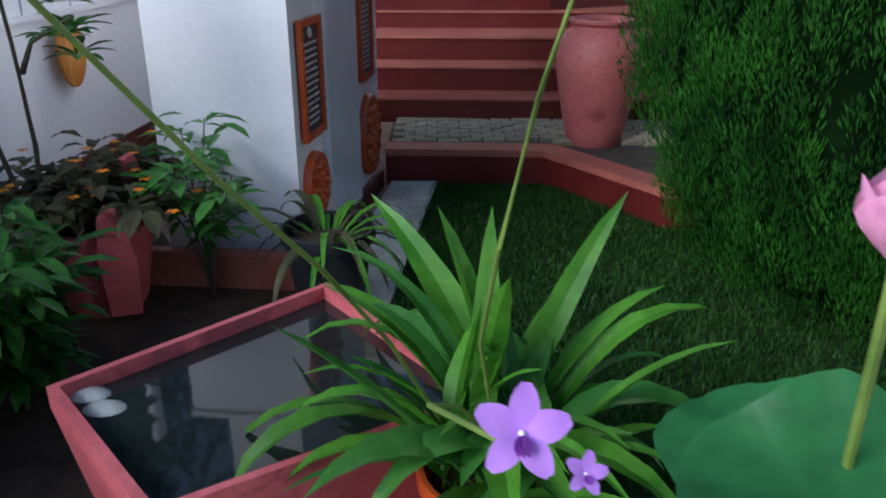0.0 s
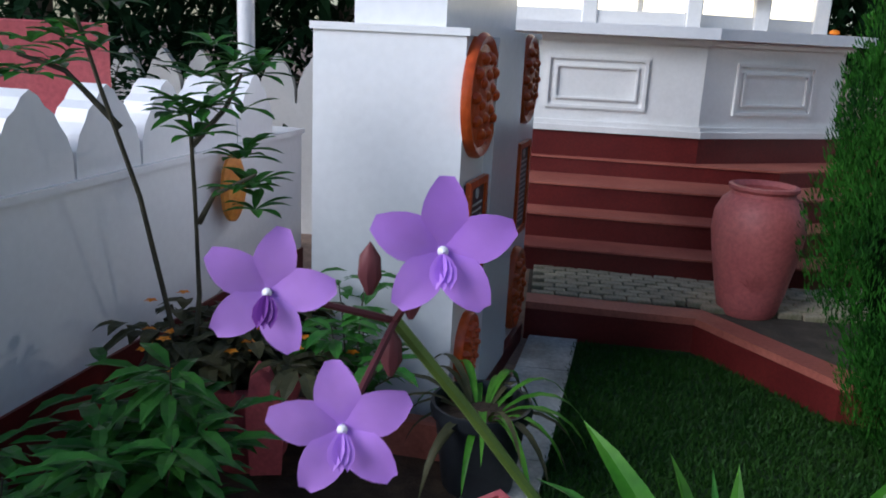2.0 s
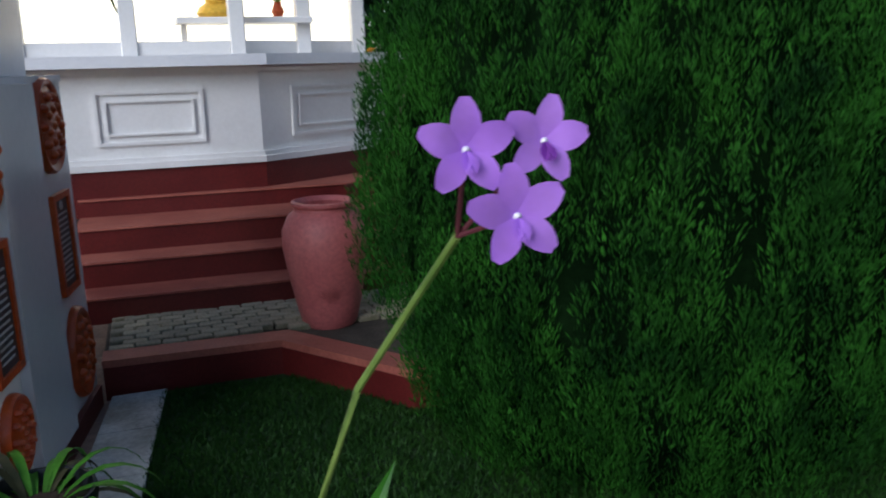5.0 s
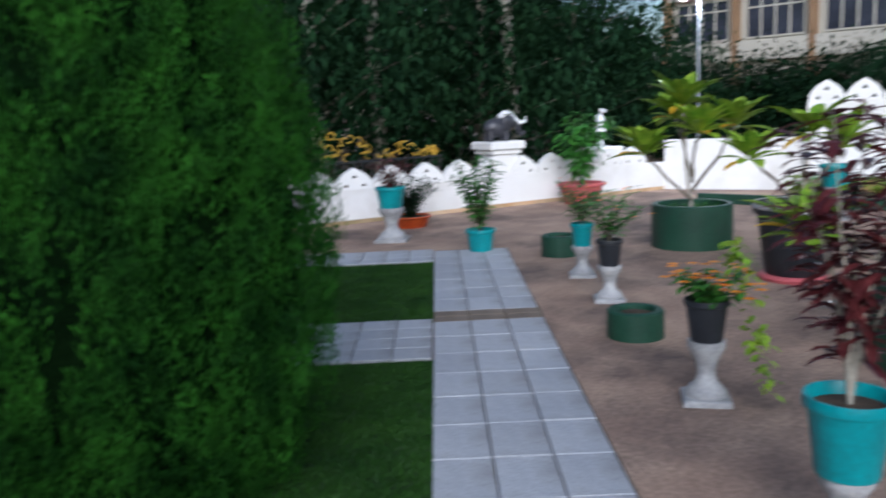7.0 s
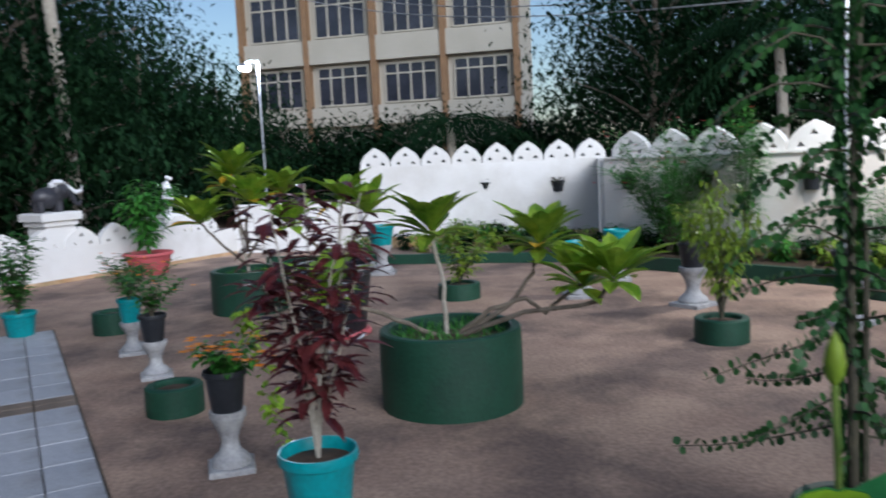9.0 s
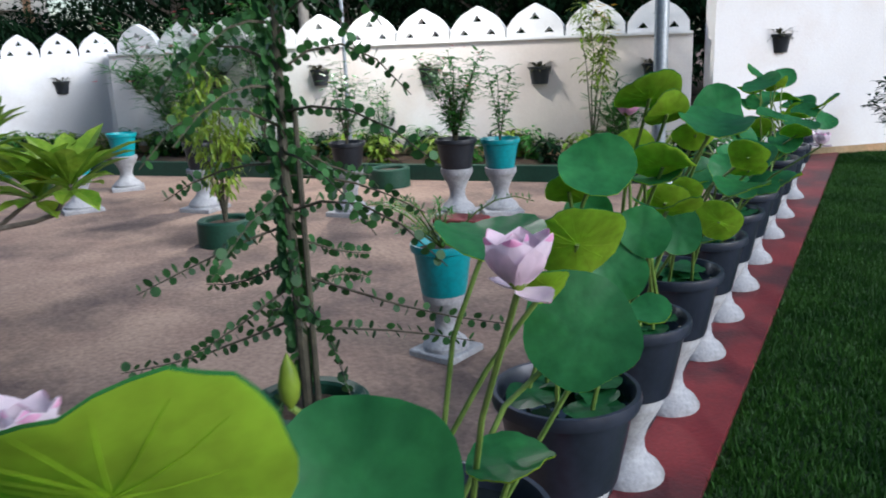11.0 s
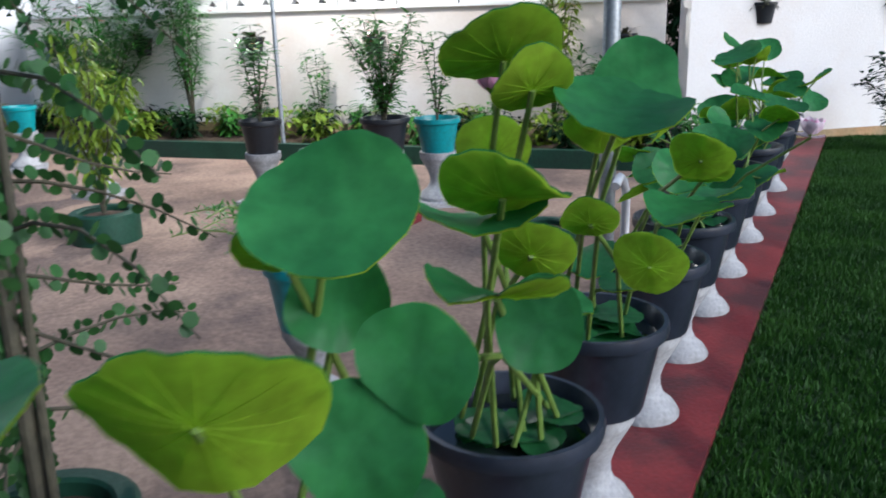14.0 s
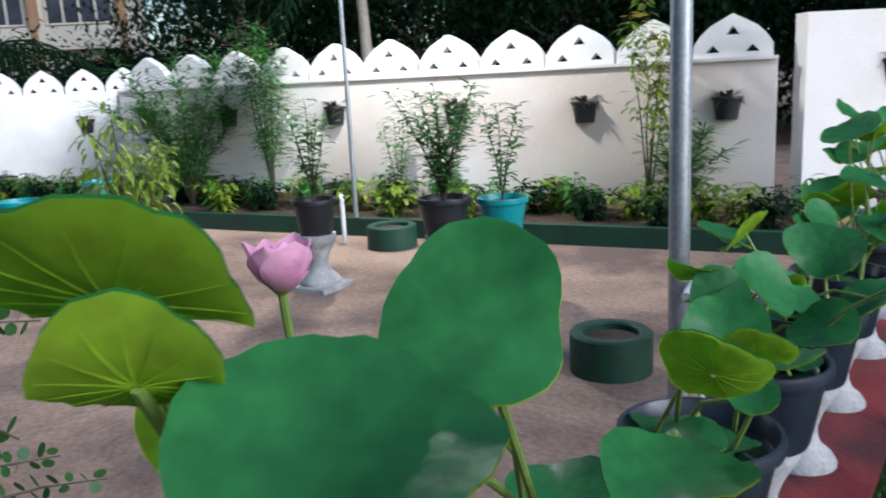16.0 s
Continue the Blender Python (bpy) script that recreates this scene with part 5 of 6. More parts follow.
# ---- trees behind the walls ----


def dark_tree(name, x, y, h, r, label, seed, low=0.25, leaves=3600, size=0.22, trunk_r=0.14):
    r_ = random.Random(seed)
    t = thing(name, pose(x, y, 0), label, "tree", "trees behind the walls")
    part("trunk", MB().tube([(0, 0, 0), (0.1, 0.05, h * 0.3), (0.05, -0.1, h * 0.6), (0, 0, h * 0.85)], trunk_r, trunk_r * 0.35, 9), M_BARK, t)
    limbs, crown = MB(), MB()
    ends = []
    for i in range(16):
        a, z0 = i * 2.4, h * (low * 0.8 + 0.6 * i / 16)
        rr = r * r_.uniform(0.5, 0.95) * (1.0 if i < 11 else 0.7)
        e = Vector((math.cos(a) * rr, math.sin(a) * rr, z0 + r_.uniform(0.2, 0.35) * h * 0.6))
        limbs.tube([(0, 0, z0), Vector((0, 0, z0)).lerp(e, 0.5) + Vector((0, 0, 0.15)), e], 0.05, 0.015, 6)
        ends.append(e)
    part("branchwork", limbs, M_BARK, t)
    for i in range(leaves):
        e = r_.choice(ends)
        g1 = Vector((r_.gauss(0, 1), r_.gauss(0, 1), r_.gauss(0, 0.75))) * r * 0.24
        p = e * r_.uniform(0.75, 1.05) + g1
        p.z = max(0.4, p.z)
        s = size * r_.uniform(0.6, 1.3)
        crown.leaf(p, (r_.uniform(-1, 1), r_.uniform(-1, 1), r_.uniform(-0.7, 0.4)), s, s * 0.42, 0.7, 0.2, 2)
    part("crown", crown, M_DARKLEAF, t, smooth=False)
    return t


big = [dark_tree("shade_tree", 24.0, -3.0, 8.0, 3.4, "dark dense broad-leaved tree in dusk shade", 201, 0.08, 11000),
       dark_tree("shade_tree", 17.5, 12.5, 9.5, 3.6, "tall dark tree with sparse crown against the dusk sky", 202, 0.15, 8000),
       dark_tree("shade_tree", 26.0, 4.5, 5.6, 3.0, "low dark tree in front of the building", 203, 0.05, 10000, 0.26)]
spots = [(23.5, -7.5, 0, 1.0), (20.0, -10.5, 0, 0.9), (17.0, -13.0, 2, 1.1), (13.5, -15.5, 0, 0.9), (10.0, -17.0, 2, 1.2), (27.5, 0.5, 2, 0.95), (27.0, 9.0, 2, 1.05), (23.0, 9.3, 2, 0.85), (29.5, -6.0, 0, 1.2), (25, -12, 0, 1.25), (31, -13, 0, 1.3),
         (21.5, 14.0, 1, 1.0), (14.0, 15.5, 1, 1.05), (24.5, 17.5, 1, 1.15), (18.0, 20.0, 0, 1.2), (10.5, 17.0, 1, 1.1), (8.5, 13.5, 2, 1.1), (11.8, 11.5, 2, 0.95), (15.5, 10.0, 2, 0.9), (19.5, 9.8, 2, 0.95), (29, 16, 0, 1.2), (5.0, 14.0, 0, 1.0), (1.5, 13.0, 0, 1.1), (-2.8, 10.5, 2, 1.1), (-5.0, 7.5, 0, 1.0), (-9.5, 4.5, 2, 0.8), (28, -18, 0, 1.3), (22, -19, 0, 1.3), (16, -20, 0, 1.3), (10, -21, 0, 1.3), (33, -5, 0, 1.3), (34, -20, 0, 1.5), (34, 24, 0, 1.4), (26, 25, 0, 1.4), (18, 26, 0, 1.4), (10, 23, 0, 1.3), (35, 1, 2, 1.1), (32, 7.5, 2, 1.0), (31, 13, 2, 1.0)]
for i, (x, y, k, s) in enumerate(spots):
    c = copy_thing(big[k], pose(x, y, 0, 0, 0, i * 67 % 360))
    low = 0.58 if (x, y) in ((27.5, 0.5), (27.0, 9.0), (23.0, 9.3), (32, 7.5), (35, 1)) else 1.0
    c.scale = (s, s, s * low)
big[2].scale = (1.0, 1.0, 0.62)


def palm(x, y, h, label, lean, fronds=13, low=False):
    r_ = random.Random(int(x * 10))
    t = thing("palm_tree", pose(x, y, 0), label, "tree", "palms")
    top = Vector((lean, lean * 0.3, h))
    part("trunk", MB().tube([(0, 0, 0), (lean * 0.2, 0, h * 0.35), (lean * 0.55, lean * 0.1, h * 0.7), top], 0.15, 0.10, 10), M_PALEBARK, t)
    for i in range(fronds):
        a = math.tau * i / fronds + r_.uniform(-0.2, 0.2)
        out = Vector((math.cos(a), math.sin(a), 0))
        ln, up = r_.uniform(2.0, 2.8), r_.uniform(-0.2, 1.0)
        pts = [top + out * ln * q + Vector((0, 0, up * q * 1.6 - 1.9 * q * q)) for q in (0, 0.2, 0.4, 0.6, 0.8, 1.0)]
        fr3 = MB().tube(pts, 0.03, 0.008, 5)
        for k in range(34):
            q = 0.1 + 0.9 * k / 34
            j = min(4, int(q * 5))
            p = pts[j].lerp(pts[j + 1], q * 5 - j)
            sd = Vector((-out.y, out.x, 0)) * (1 if k % 2 else -1)
            fr3.leaf(p, sd * 0.8 + out * 0.5 + Vector((0, 0, -0.35)), 0.75 * (1.1 - 0.6 * q), 0.05, 0.8, 0.2, 3)
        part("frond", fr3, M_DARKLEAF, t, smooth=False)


palm(16.02, 9.5, 9.0, "tall palm with a pale bare trunk", -1.1)
palm(13.1, 10.95, 9.5, "tall slim palm with a grey trunk", -0.5)
palm(11.9, 11.5, 10.0, "tall slim palm beside the gate", -0.6)
palm(20.5, -5.6, 4.2, "drooping palm behind the boundary wall", 0.3, 16)
palm(23.0, 2.6, 2.6, "low palm behind the white wall", 0.2, 14)
for i in range(4):
    a, b = Vector((16 + i, -9.0, 4.3 + 0.35 * i)), Vector((42, 16, 11.0 + 0.5 * i))
    pts = [a.lerp(b, q / 12) - Vector((0, 0, 1.2 * math.sin(math.pi * q / 12))) for q in range(13)]
    single("overhead_wire", MB().tube(pts, 0.02, 0.02, 5), M_CONC, "thin overhead electric wire", "wire", "overhead wires")

# ---- garden by the shrine ----
urn = thing("terrace_urn", pose(0.82, 4.32, ZK - 0.03), "tall salmon-pink urn with a rolled lip on the terrace", "urn")
prof = [(0.13, 0), (0.145, 0.02), (0.17, 0.12), (0.205, 0.30), (0.225, 0.43), (0.22, 0.52), (0.19, 0.585), (0.155, 0.615), (0.152, 0.63), (0.168, 0.645), (0.168, 0.66), (0.148, 0.665), (0.13, 0.64), (0.14, 0.58)]
part("body", MB().lathe([(a * 1.0, b) for a, b in prof], 40, closed=True).lathe([(0.135, 0.56), (0.0, 0.56)], 40, closed=True), M_SALMON, urn)
crest = MB()
for i in range(7):
    crest.leaf((0.0, 0.0, 0.0), (math.sin(-0.9 + 0.3 * i), 0.0, math.cos(-0.9 + 0.3 * i)), 0.10, 0.04, 0.0, 0.4, 3)
part("relief", MB().add([Vector((x - 0.03, -0.212 - 0.012 * (1 - abs(x) * 3) + (0.2 - z) * 0.18, z + 0.16)) for x, y, z in crest.v], crest.f), M_SALMON, urn, "dark moulded leaf relief")

# shallow planting bed and stone trough
single("garden_soil", MB().prism([(-1.85, -0.4), (-0.52, -0.2), (-0.42, 2.3), (-0.5, 2.95), (-1.05, 3.0), (-1.62, 4.0)], 0.004, 0.03), M_SOIL, "dark earth of the little garden by the wall", "soil", kind="structure", smooth=False)
single("garden_edge", MB().box(-0.52, -0.03, 0, 0.53, 0.03, 0.17, 0.008), M_TREAD, "low red-painted garden edging", "edging", kind="structure", smooth=False, m=pose(-0.98, 2.80, 0, 0, 0, -5))
tk = [Vector(p) for p in ((-0.80, 1.40), (-0.47, 1.02), (0.10, 1.38), (-0.30, 1.90))]
cen = sum(tk, Vector((0, 0))) / 4
tank = thing("water_trough", pose(cen.x, cen.y, 0), "pink-rimmed square cement trough of dark water", "trough")


def shrink(f, out=0.0):
    return [tuple((p - cen) * f) for p in tk]


o0, i0, b0 = shrink(1.0), shrink(0.94), shrink(0.80)
ztop = 0.45
for i in range(4):
    j = (i + 1) % 4
    vs = [(*b0[i], 0), (*b0[j], 0), (*o0[j], ztop - 0.05), (*o0[i], ztop - 0.05), (*o0[j], ztop), (*o0[i], ztop), (*i0[j], ztop), (*i0[i], ztop), (*i0[j], ztop - 0.10), (*i0[i], ztop - 0.10)]
    part("side", MB().add(vs, [(0, 1, 2, 3), (3, 2, 4, 5), (5, 4, 6, 7), (7, 6, 8, 9)]), M_PINK, tank, smooth=False)
part("water", MB().add([(*p, ztop - 0.035) for p in shrink(0.945)], [(0, 1, 2, 3)]), M_WATER, tank, "still dark water", smooth=False)
for i, (x, y) in enumerate(((-0.36, -0.02), (-0.31, -0.07))):
    o = MB().lathe([(math.sin(math.pi * k / 6) + 1e-5, -math.cos(math.pi * k / 6)) for k in range(7)], 12, closed=True)
    single("pebble", MB().add([(a * 0.05, b * 0.036, c * 0.022) for a, b, c in o.v], o.f), M_STONE, "pale wet pebble on the trough corner", "stone", m=pose(cen.x + x, cen.y + y + 0.02, ztop - 0.045))

# pink cement planter with bronze-leaved flowers
pk = thing("pink_planter", pose(-1.20, 2.62, 0.03, 0, 0, 15) @ Matrix.Scale(0.82, 4), "pink cement planter shaped with a pointed fin", "planter")
part("bowl", MB().lathe([(0.14, 0), (0.17, 0.04), (0.21, 0.25), (0.24, 0.36), (0.25, 0.40), (0.21, 0.40), (0.19, 0.33)], 28, closed=True), M_PINK, pk)
part("fin", MB().slab([(-0.06, 0.0), (0.06, 0.0), (0.075, 0.26), (0.05, 0.40), (0.02, 0.47), (-0.02, 0.49), (-0.05, 0.44), (-0.07, 0.28)], pose(0.10, -0.24, 0.05, 8), 0.05), M_PINK, pk)
part("soil", MB().lathe([(0.2, 0.35), (0.0, 0.37)], 20, closed=True), M_SOIL, pk)
for x, y, rz in ((0.16, 0.10, 40),):
    fin = part("wing", MB().slab([(-0.05, 0.0), (0.05, 0.0), (0.06, 0.16), (0.02, 0.28), (-0.03, 0.26), (-0.06, 0.12)], pose(x, y, 0.36, 0, 0, rz), 0.04), M_PINK, pk)
shrub("bronze_plant", -1.24, 2.64, 0.30, 0.26, 0.40, "bronze-leaved plant with small orange flowers", M_GREYLEAF, 420, 0.10, 16, 0.5, 0.8, M_ORANGE, 16, seed=91, bare=0.1, bloom_size=0.025)
shrub("glossy_shrub", -1.18, 1.95, 0.03, 0.62, 0.33, "glossy green shrub with whorled leaves", M_LEAF, 420, 0.12, 11, 0.36, 0.5, seed=92, bare=0.2)
shrub("glossy_shrub", -1.35, 1.55, 0.03, 0.52, 0.30, "glossy green shrub beside the trough", M_LEAF, 420, 0.12, 10, 0.36, 0.5, seed=95, bare=0.2)
shrub("jasmine_shrub", -0.84, 2.68, 0.03, 0.66, 0.26, "thin-stemmed shrub with dark oval leaves by the pillar", M_LEAF, 115, 0.105, 6, 0.42, 0.5, seed=93, bare=0.45)
lank = thing("lanky_tree", pose(-1.42, 2.55, 0.03), "lanky small tree with leaf whorls on thin bare stems", "tree")
lk = random.Random(94)
for pts in (((0.03, 0.1, 0), (0.0, 0.0, 0.5), (0.02, -0.2, 0.95), (-0.02, -0.30, 1.25), (-0.05, -0.35, 1.45)), ((0.0, 0.1, 0), (0.1, 0.0, 0.6), (0.14, -0.1, 0.95), (0.20, -0.25, 1.22)), ((0.13, -0.05, 0.85), (0.2, -0.1, 0.95), (0.33, -0.1, 1.02)), ((0.0, -0.25, 1.15), (-0.12, -0.3, 1.3), (-0.22, -0.35, 1.34)), ((0.16, -0.15, 1.1), (0.22, -0.05, 1.2), (0.26, -0.02, 1.3))):
    part("stem", MB().tube(pts, 0.010, 0.005, 7), M_DARKSTEM, lank)
    lf = MB()
    for k in range(6):
        e = Vector(pts[-1]) + Vector((lk.uniform(-0.09, 0.09), lk.uniform(-0.09, 0.09), lk.uniform(-0.12, 0.08)))
        rosette(lf, e, 8, 0.12, lk, 0.32, 0.35)
    part("leaf_whorl", lf, M_LEAF, lank, smooth=False)
# black pot with arching straps
pot(-0.40, 2.62, 0.03, 0.165, 0.30, M_BLACKPOT, "black plastic pot with an arching strap-leaved plant beside the pillar")
st = thing("strap_plant", pose(-0.40, 2.62, 0.27), "potted strap-leaved plant with arching leaves", "plant")
ss = random.Random(96)
for i in range(32):
    a = ss.random() * math.tau
    lf = MB().leaf((0.05 * math.cos(a), 0.05 * math.sin(a), 0), (math.cos(a), math.sin(a), ss.uniform(0.5, 2.2)), ss.uniform(0.26, 0.42), ss.uniform(0.022, 0.034), 1.7, 0.3, 7, 0.4)
    part("strap_leaf", lf, M_GREYLEAF if i % 5 < 2 else M_SPIDER, st)

# orchid clump in front of the camera's start
pot(0.12, 1.28, 0.02, 0.17, 0.34, M_TERRA, "clay pot packed with ground orchids")
oc = thing("ground_orchid", pose(0.10, 1.28, 0.34), "ground orchid with long arching leaves and purple sprays", "plant")
og = random.Random(97)
for i in range(84):
    a = og.random() * math.tau
    up = og.uniform(0.5, 3.6)
    ln = og.uniform(0.26, 0.62)
    q = og.uniform(0.03, 0.13)
    part("long_leaf", MB().leaf((q * math.cos(a * 3), q * math.sin(a * 3), 0), (math.cos(a), math.sin(a), up), ln, og.uniform(0.024, 0.085), og.uniform(0.2, 1.9), 0.35, 8, og.uniform(0.35, 0.6), og.uniform(-0.7, 0.7)), (M_SPIDER, M_SPIDER, M_LEAF)[i % 3], oc)


def orchid_flower(parent, p, toward, size, roll):
    toward = Vector(toward).normalized()
    side = toward.cross(Vector((0, 0, 1))).normalized()
    up = side.cross(toward)
    fl = part("flower", MB().lathe([(0.05 * size, 0), (0.075 * size, 0.1 * size), (0.0, 0.17 * size)], 10, Matrix.Translation(p) @ toward.to_track_quat("Z", "Y").to_matrix().to_4x4()), M_GLOSSW, parent, "pale flower centre")
    for k, (ang, ln, w) in enumerate(((90, 1.0, 0.62), (158, 1.0, 0.66), (22, 1.0, 0.66), (232, 0.95, 0.6), (308, 0.95, 0.6))):
        a = radians(ang + roll)
        way = side * math.cos(a) + up * math.sin(a)
        mb = MB()
        n = 6
        cross = toward.cross(way)
        vs, fs = [], []
        for i in range(n + 1):
            s = i / n
            w_ = size * w * 0.5 * (math.sin(math.pi * (0.10 + 0.82 * s)) ** 0.8)
            c = p + way * size * ln * s + toward * size * (0.16 * math.sin(s * 2.2))
            vs += [c - cross * w_ + toward * size * 0.05 * s, c, c + cross * w_ + toward * size * 0.05 * s]
        for i in range(n):
            q = 3 * i
            fs += [(q, q + 1, q + 4, q + 3), (q + 1, q + 2, q + 5, q + 4)]
        part("petal", mb.add(vs, fs), M_ORCHID, fl)
    lip = MB()
    for dx in (-0.22, 0.0, 0.22):
        lip.leaf(p + toward * size * 0.1, toward * 0.7 + side * dx - up * 0.75, size * 0.55, size * 0.26, 0.3, 0.4, 4, 0.6)
    part("lip", lip, M_ORCHIDDARK if roll > 5 else M_ORCHID, fl, "deep purple lip")


def local(p):
    return Vector(p) - Vector((0.10, 1.28, 0.34))


spray = [local(p) for p in ((0.02, 1.26, 0.42), (-0.07, 0.95, 0.80), (-0.12, 0.74, 1.00), (-0.178, 0.62, 1.13), (-0.235, 0.55, 1.24), (-0.28, 0.49, 1.33), (-0.302, 0.455, 1.375))]
part("flower_stalk", MB().tube(spray, 0.0034, 0.0022, 7), M_STEM, oc)
for p, s, r in (((-0.283, 0.42, 1.410), 0.021, 0), ((-0.337, 0.43, 1.390), 0.021, 14), ((-0.308, 0.41, 1.358), 0.0215, -8)):
    part("flower_stem", MB().tube([spray[-1], local(p)], 0.0014, 0.0012, 6), M_BUDRED, oc)
    orchid_flower(oc, local(p), (0.2, -1, 0.05), s, r)
for p in ((-0.310, 0.45, 1.385), (-0.296, 0.45, 1.378), (-0.303, 0.455, 1.355)):
    part("bud", MB().lathe([(0.001, 0), (0.004, 0.006), (0.0035, 0.013), (0.0, 0.018)], 8, Matrix.Translation(local(p))), M_BUDRED, oc, "dark red bud")
spray2 = [local(p) for p in ((0.10, 1.25, 0.42), (0.05, 0.95, 0.80), (0.06, 0.80, 1.00), (0.09, 0.76, 1.17), (0.12, 0.71, 1.30), (0.145, 0.66, 1.37), (0.15, 0.60, 1.42))]
part("flower_stalk", MB().tube(spray2, 0.0034, 0.0022, 7), M_STEM, oc)
for p, s, r in (((0.145, 0.575, 1.466), 0.024, 0), ((0.185, 0.575, 1.468), 0.022, 12), ((0.166, 0.565, 1.435), 0.025, -8)):
    part("flower_stem", MB().tube([spray2[-1], local(p)], 0.0014, 0.0012, 6), M_BUDRED, oc)
    orchid_flower(oc, local(p), (-0.1, -1, 0.1), s, r)
orchid_flower(oc, local((0.04, 0.345, 1.085)), (0, -0.8, 0.6), 0.026, 6)
orchid_flower(oc, local((0.072, 0.335, 1.068)), (0.2, -0.8, 0.6), 0.012, 20)
part("flower_stalk", MB().tube([local((0.1, 1.2, 0.45)), local((0.02, 0.80, 0.80)), local((-0.01, 0.5, 1.0)), local((0.03, 0.36, 1.07))], 0.003, 0.002, 7), M_STEM, oc)

# lotus standing beside the start of the walk
pot(0.36, 0.70, 0.0, 0.2, 0.36, M_NAVYPOT, "dark slate pot of lotus beside the orchids")
ls = thing("lotus_plant", pose(0.36, 0.70, 0.30), "lotus with large dark leaves and a pale pink flower", "plant", "lotus plants")
for k, (x, y, z, r, nr) in enumerate(((0.25, 0.44, 0.96, 0.095, (-0.1, -0.3, 0.9)), (0.30, 0.62, 0.86, 0.10, (-0.2, -0.3, 0.9)))):
    c = Vector((x, y, z)) - Vector((0.36, 0.70, 0.30))
    part("stalk", MB().tube([(0, 0, 0), c * 0.5 + Vector((0.02, 0, 0.04)), c], 0.005, 0.004, 7), M_STEM, ls)
    top = MB()
    lotus_disc(top, c, r, Vector(nr), 0.1, 3 + k)
    part("leaf_face", top, M_LOTUS, ls, "dark green leaf face")
c = Vector((0.245, 0.40, 1.155)) - Vector((0.36, 0.70, 0.30))
part("flower_stalk", MB().tube([(0.02, 0, 0), c * 0.5 + Vector((0.03, 0, 0)), c], 0.005, 0.004, 7), M_STEM, ls)
for k in range(10):
    pm = MB()
    petal(pm, c, math.tau * k / 5 + 0.3 * (k > 4), 1.5 if k < 5 else 0.9, 0.055)
    part("petal", pm, M_PETALPINK, ls)

# plants beyond the west wall
shrub("hedge_bush", -2.9, 4.2, 0, 1.5, 0.8, "dark leafy bush beyond the low wall", M_DARKLEAF, 900, 0.14, 12, 0.4, 0.5, seed=98)
shrub("hedge_bush", -3.2, 6.4, 0, 1.5, 1.0, "dark leafy bush in the garden behind", M_DARKLEAF, 900, 0.14, 12, 0.4, 0.5, seed=99)
single("white_post", MB().lathe([(0.05, 0), (0.05, 3.0), (0.0, 3.0)], 14), M_GLOSSW, "white round post behind the low wall", "post", m=pose(-2.05, 4.9, 0))
fence = thing("white_fence", Matrix(), "white scalloped garden fence behind the wall", "fence")
fm, fn = along((-4.2, 5.6), (-1.5, 5.9))
part("rail", MB().slab([(0, 0), (fn, 0), (fn, 0.95), (0, 0.95)], fm, 0.08), M_WHITE, fence, smooth=False)
for i in range(10):
    part("scallop", MB().slab(merlon(0.26, 0.34), fm @ pose(0.14 + i * 0.27, 0, 0.95), 0.08), M_WHITE, fence, smooth=False)
bk = thing("ochre_disc", pose(-1.64, 3.55, 0.78, 0, 0, 84), "small ochre oval plaque on the low wall", "wall ornament")
o = MB().lathe([(1.0, 0), (1.0, 0.015), (0.8, 0.03), (0.4, 0.026), (0.0, 0.04)], 24)
part("plate", MB().add([(x * 0.10, -z - 0.03, y * 0.15) for x, y, z in o.v], o.f), M_OCHRE, bk)
single("coral_board", MB().box(-0.35, -0.02, 0.0, 0.35, 0.02, 1.45, 0.006), M_PINK, "coral-red painted board behind the low wall", "board", smooth=False, m=pose(-2.35, 3.2, 0, 0, 0, 30))

# offerings in the lit chamber
fig = MB().lathe([(0.12, 0), (0.14, 0.03), (0.12, 0.07), (0.075, 0.10), (0.085, 0.17), (0.07, 0.22), (0.03, 0.24), (0.045, 0.27), (0.042, 0.31), (0.015, 0.35), (0.0, 0.38)], 20)
single("seated_statue", fig, M_GOLD, "small seated golden statue in the lit chamber", "statue", m=pose(0.53, YF + 0.4, 1.84))
altar = thing("altar_shelf", pose(0.7, YF + 0.385, ZC), "white altar shelf on slim legs inside the lit chamber", "shelf")
part("board", MB().box(-0.45, -0.165, 1.80 - ZC, 0.45, 0.165, 1.84 - ZC, 0.008), M_WHITE, altar, smooth=False)
for lx in (-0.40, 0.40):
    part("leg", MB().box(lx - 0.02, -0.02, 0, lx + 0.02, 0.02, 1.80 - ZC, 0.004), M_WHITE, altar, smooth=False)
vase = thing("flower_vase", pose(0.93, YF + 0.33, 1.84), "small vase of yellow-green leaves in the lit chamber", "vase")
part("vase_body", MB().lathe([(0.03, 0), (0.045, 0.04), (0.025, 0.09), (0.03, 0.10)], 14), M_TERRA, vase)
vl = MB()
rosette(vl, Vector((0, 0, 0.09)), 12, 0.12, random.Random(2), 0.35, 1.0)
part("leaves_bunch", vl, M_LEAFY, vase, smooth=False)
single("marigold", MB().lathe([(0.01, 0), (0.035, 0.012), (0.03, 0.03), (0.0, 0.04)], 12), M_ORANGE, "orange marigold lying on the cornice", "flower", m=pose(1.60, YF + 0.40, ZC))

# ---- grass blades ----


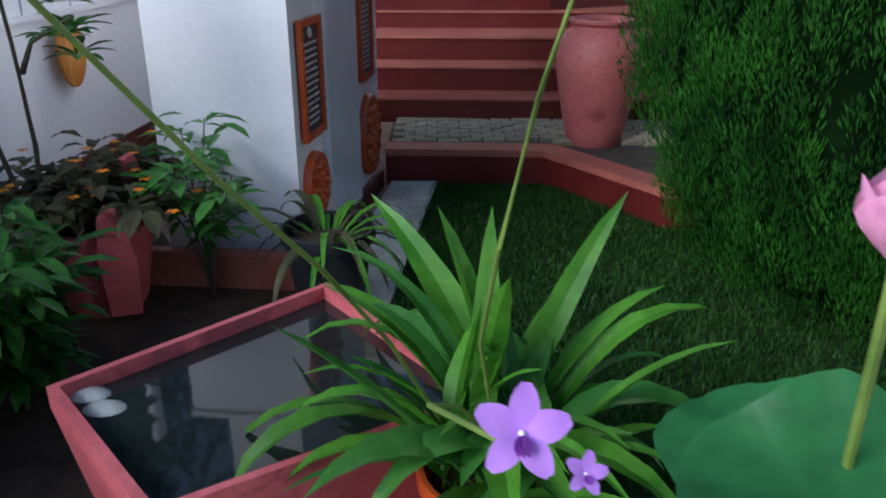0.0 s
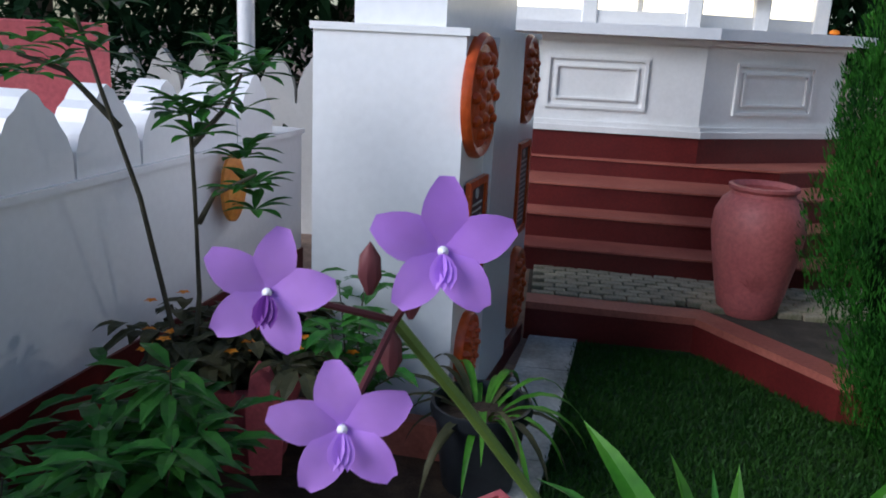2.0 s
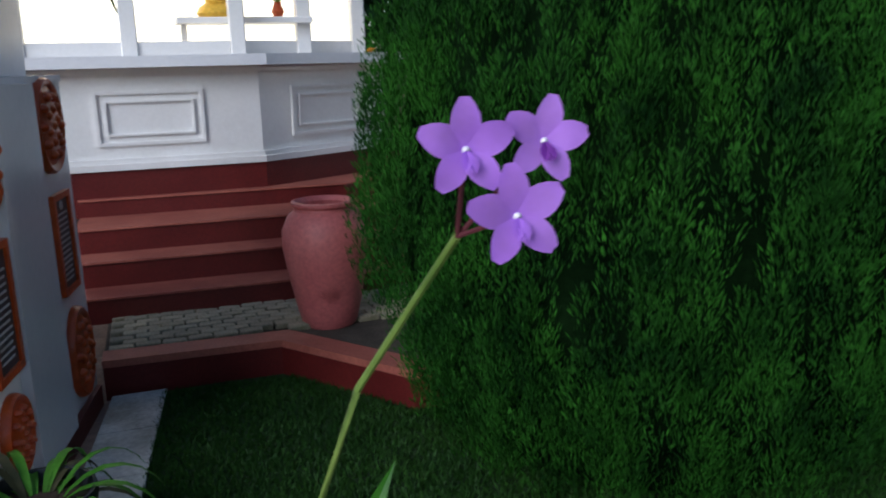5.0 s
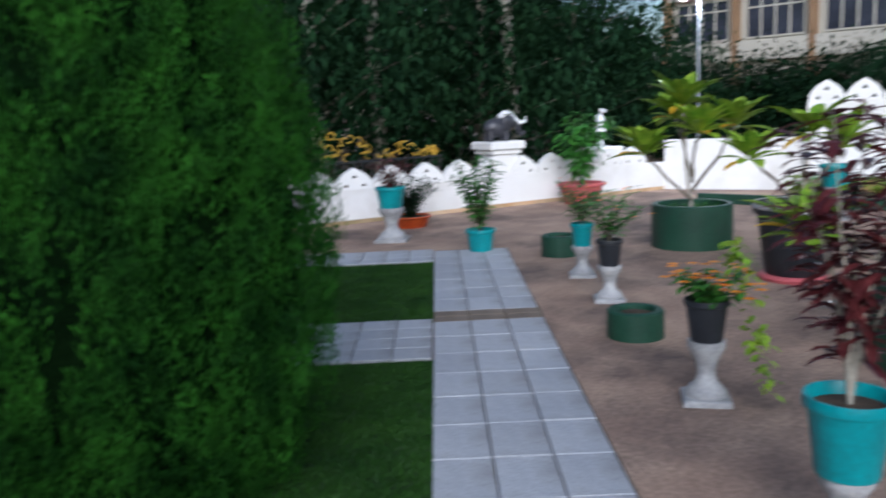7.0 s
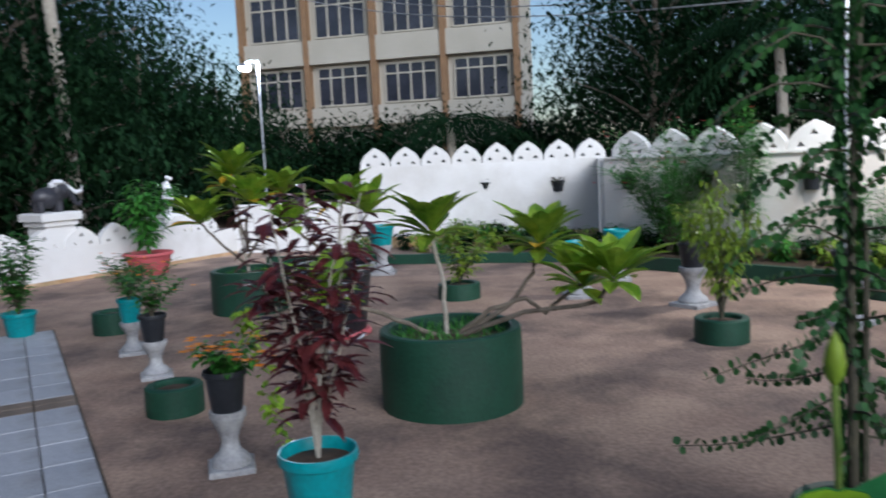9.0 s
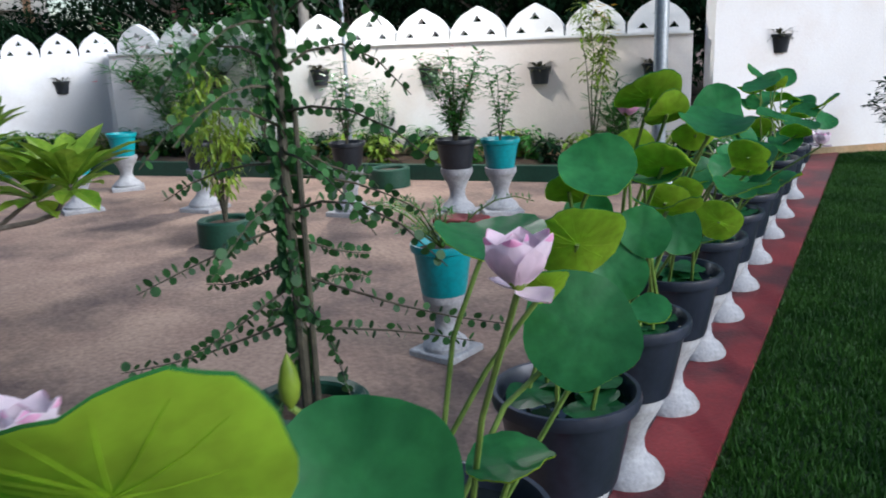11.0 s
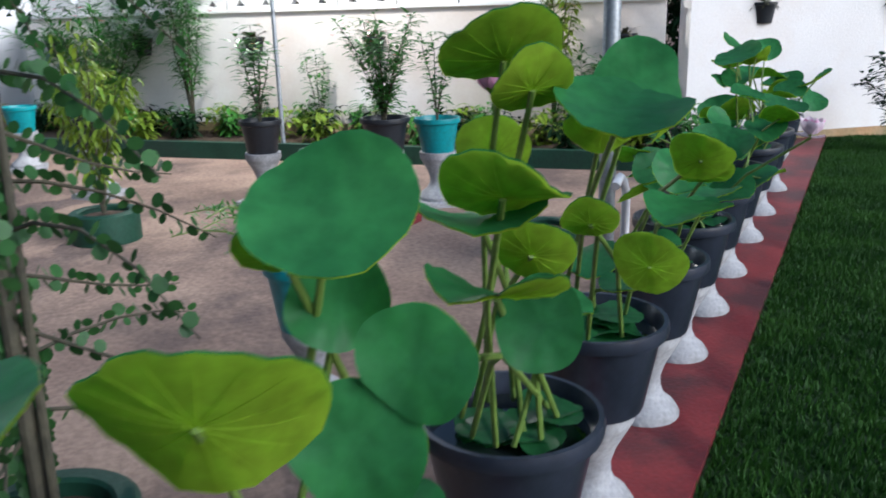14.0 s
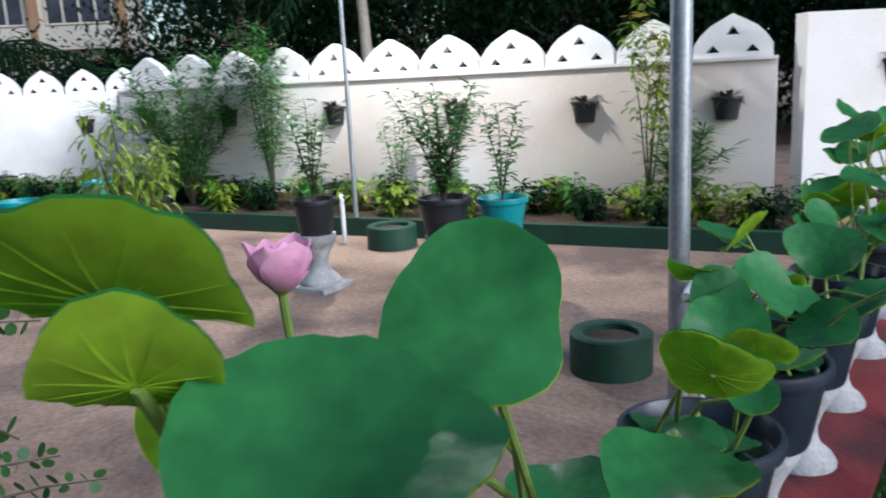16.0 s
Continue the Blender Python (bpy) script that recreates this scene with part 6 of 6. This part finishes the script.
def turf(name, poly, count, seed, label, hgt=0.035):
    r_ = random.Random(seed)
    xs, ys = [p[0] for p in poly], [p[1] for p in poly]

    def inside(x, y):
        hit = False
        for (x0, y0), (x1, y1) in zip(poly, poly[1:] + poly[:1]):
            if (y0 > y) != (y1 > y) and x < (x1 - x0) * (y - y0) / (y1 - y0) + x0:
                hit = not hit
        return hit

    v, f = [], []
    while len(f) < count:
        x, y = r_.uniform(min(xs), max(xs)), r_.uniform(min(ys), max(ys))
        if not inside(x, y):
            continue
        a, h = r_.random() * math.tau, hgt * r_.uniform(0.5, 1.3)
        dx, dy = math.cos(a) * 0.005, math.sin(a) * 0.005
        n = len(v)
        v += [(x - dx, y - dy, 0.018), (x + dx, y + dy, 0.018), (x + r_.uniform(-1, 1) * 0.02, y + r_.uniform(-1, 1) * 0.02, 0.018 + h)]
        f.append((n, n + 1, n + 2))
    mb = MB()
    mb.v, mb.f = v, f
    single(name, mb, M_GRASS, label, "grass", kind="stuff", smooth=False)


turf("grass", plan((-0.05, 4.04), (-0.22, 2.3), (-0.38, 0.6), un(0.4, -0.33), un(5.05, -0.36), un(5.05, 1.2), (1.4, 3.2), (0.55, 4.0)), 120000, 301, "short dense green lawn grass by the shrine", 0.028)
turf("grass", plan(un(6.07, -0.34), un(8.44, -0.34), un(8.44, 2.4), un(6.07, 2.4)), 40000, 302, "short dense green lawn grass past the crossing", 0.03)
turf("grass", plan(kerb(-0.3, -0.01), kerb(-0.3, -1.7), kerb(8.0, -3.0), kerb(8.0, -0.01)), 170000, 303, "short dense green lawn grass beside the kerb", 0.035)

# ---- paving of the walk ----
walkway = thing("walkway", Matrix(), "grey square-tiled garden walk with brown inset tiles", "walkway", kind="structure")
single("walkway_bed", MB().prism(plan(un(-0.5, -1.17), un(9.2, -1.17), un(9.2, -0.35), un(-0.5, -0.35)), 0.0, 0.022), M_MORTAR, "dark joints under the walk tiles", "walkway", kind="structure", smooth=False)
single("crossing_bed", MB().prism(plan(un(5.07, -0.34), un(6.05, -0.34), un(6.05, 2.2), un(5.07, 2.2)), 0.0, 0.022), M_MORTAR, "dark joints under the crossing tiles", "walkway", kind="structure", smooth=False)
single("far_strip_bed", MB().prism(plan(un(8.47, -0.34), un(9.2, -0.34), un(9.2, 3.4), un(8.47, 3.4)), 0.0, 0.022), M_MORTAR, "dark joints under the far tiles", "walkway", kind="structure", smooth=False)


def tile_mesh(w, d, material):
    return mesh_of(MB().box(-w / 2, -d / 2, 0, w / 2, d / 2, 0.03, 0.004), "tile", material, False)


TW = 0.27
long_tile, brown_tile, small_tile = tile_mesh(0.394, TW - 0.008, M_TILE), tile_mesh(0.15, TW - 0.008, M_BROWNTILE), tile_mesh(0.236, 0.25, M_TILE)
for c in range(3):
    u = -0.45
    while u < 9.0:
        brown = abs(u - 5.95) < 0.18
        w = 0.158 if brown else 0.40
        if u + w > 9.22:
            break
        p = un(u + w / 2, -1.156 + (c + 0.5) * TW, 0.012 + rnd.random() * 0.003)
        part("tile", brown_tile if brown else long_tile, None, walkway, m=pose(*p, 0, 0, UDEG))
        u += w
for i in range(4):
    for j in range(9):
        p = un(5.07 + (i + 0.5) * 0.245, -0.34 + (j + 0.5) * 0.258, 0.011 + rnd.random() * 0.003)
        part("tile", small_tile, None, walkway, m=pose(*p, 0, 0, UDEG))
for i in range(3):
    for j in range(13):
        p = un(8.47 + (i + 0.5) * 0.243, -0.34 + (j + 0.5) * 0.258, 0.011 + rnd.random() * 0.003)
        part("tile", small_tile, None, walkway, m=pose(*p, 0, 0, UDEG))

# ---- pavers of the terrace ----
pavers = thing("terrace_paving", Matrix(), "mossy weathered brick pavers on the shrine terrace", "paving", kind="structure")
paver = mesh_of(MB().box(-0.058, -0.030, 0, 0.058, 0.030, 0.03, 0.005), "paver", M_BRICK, False)
for j in range(9):
    for i in range(15):
        x, y = -0.22 + i * 0.124 + (0.062 if j % 2 else 0), 4.28 + j * 0.066
        if y < 4.2 + 0.0 or (x > 0.5 and y < 4.25 - (x - 0.58) * 1.4):
            continue
        part("paver", paver, None, pavers, m=pose(x, y, ZK - 0.032 + rnd.random() * 0.008, rnd.uniform(-2, 2), rnd.uniform(-2, 2), rnd.uniform(-3, 3)))
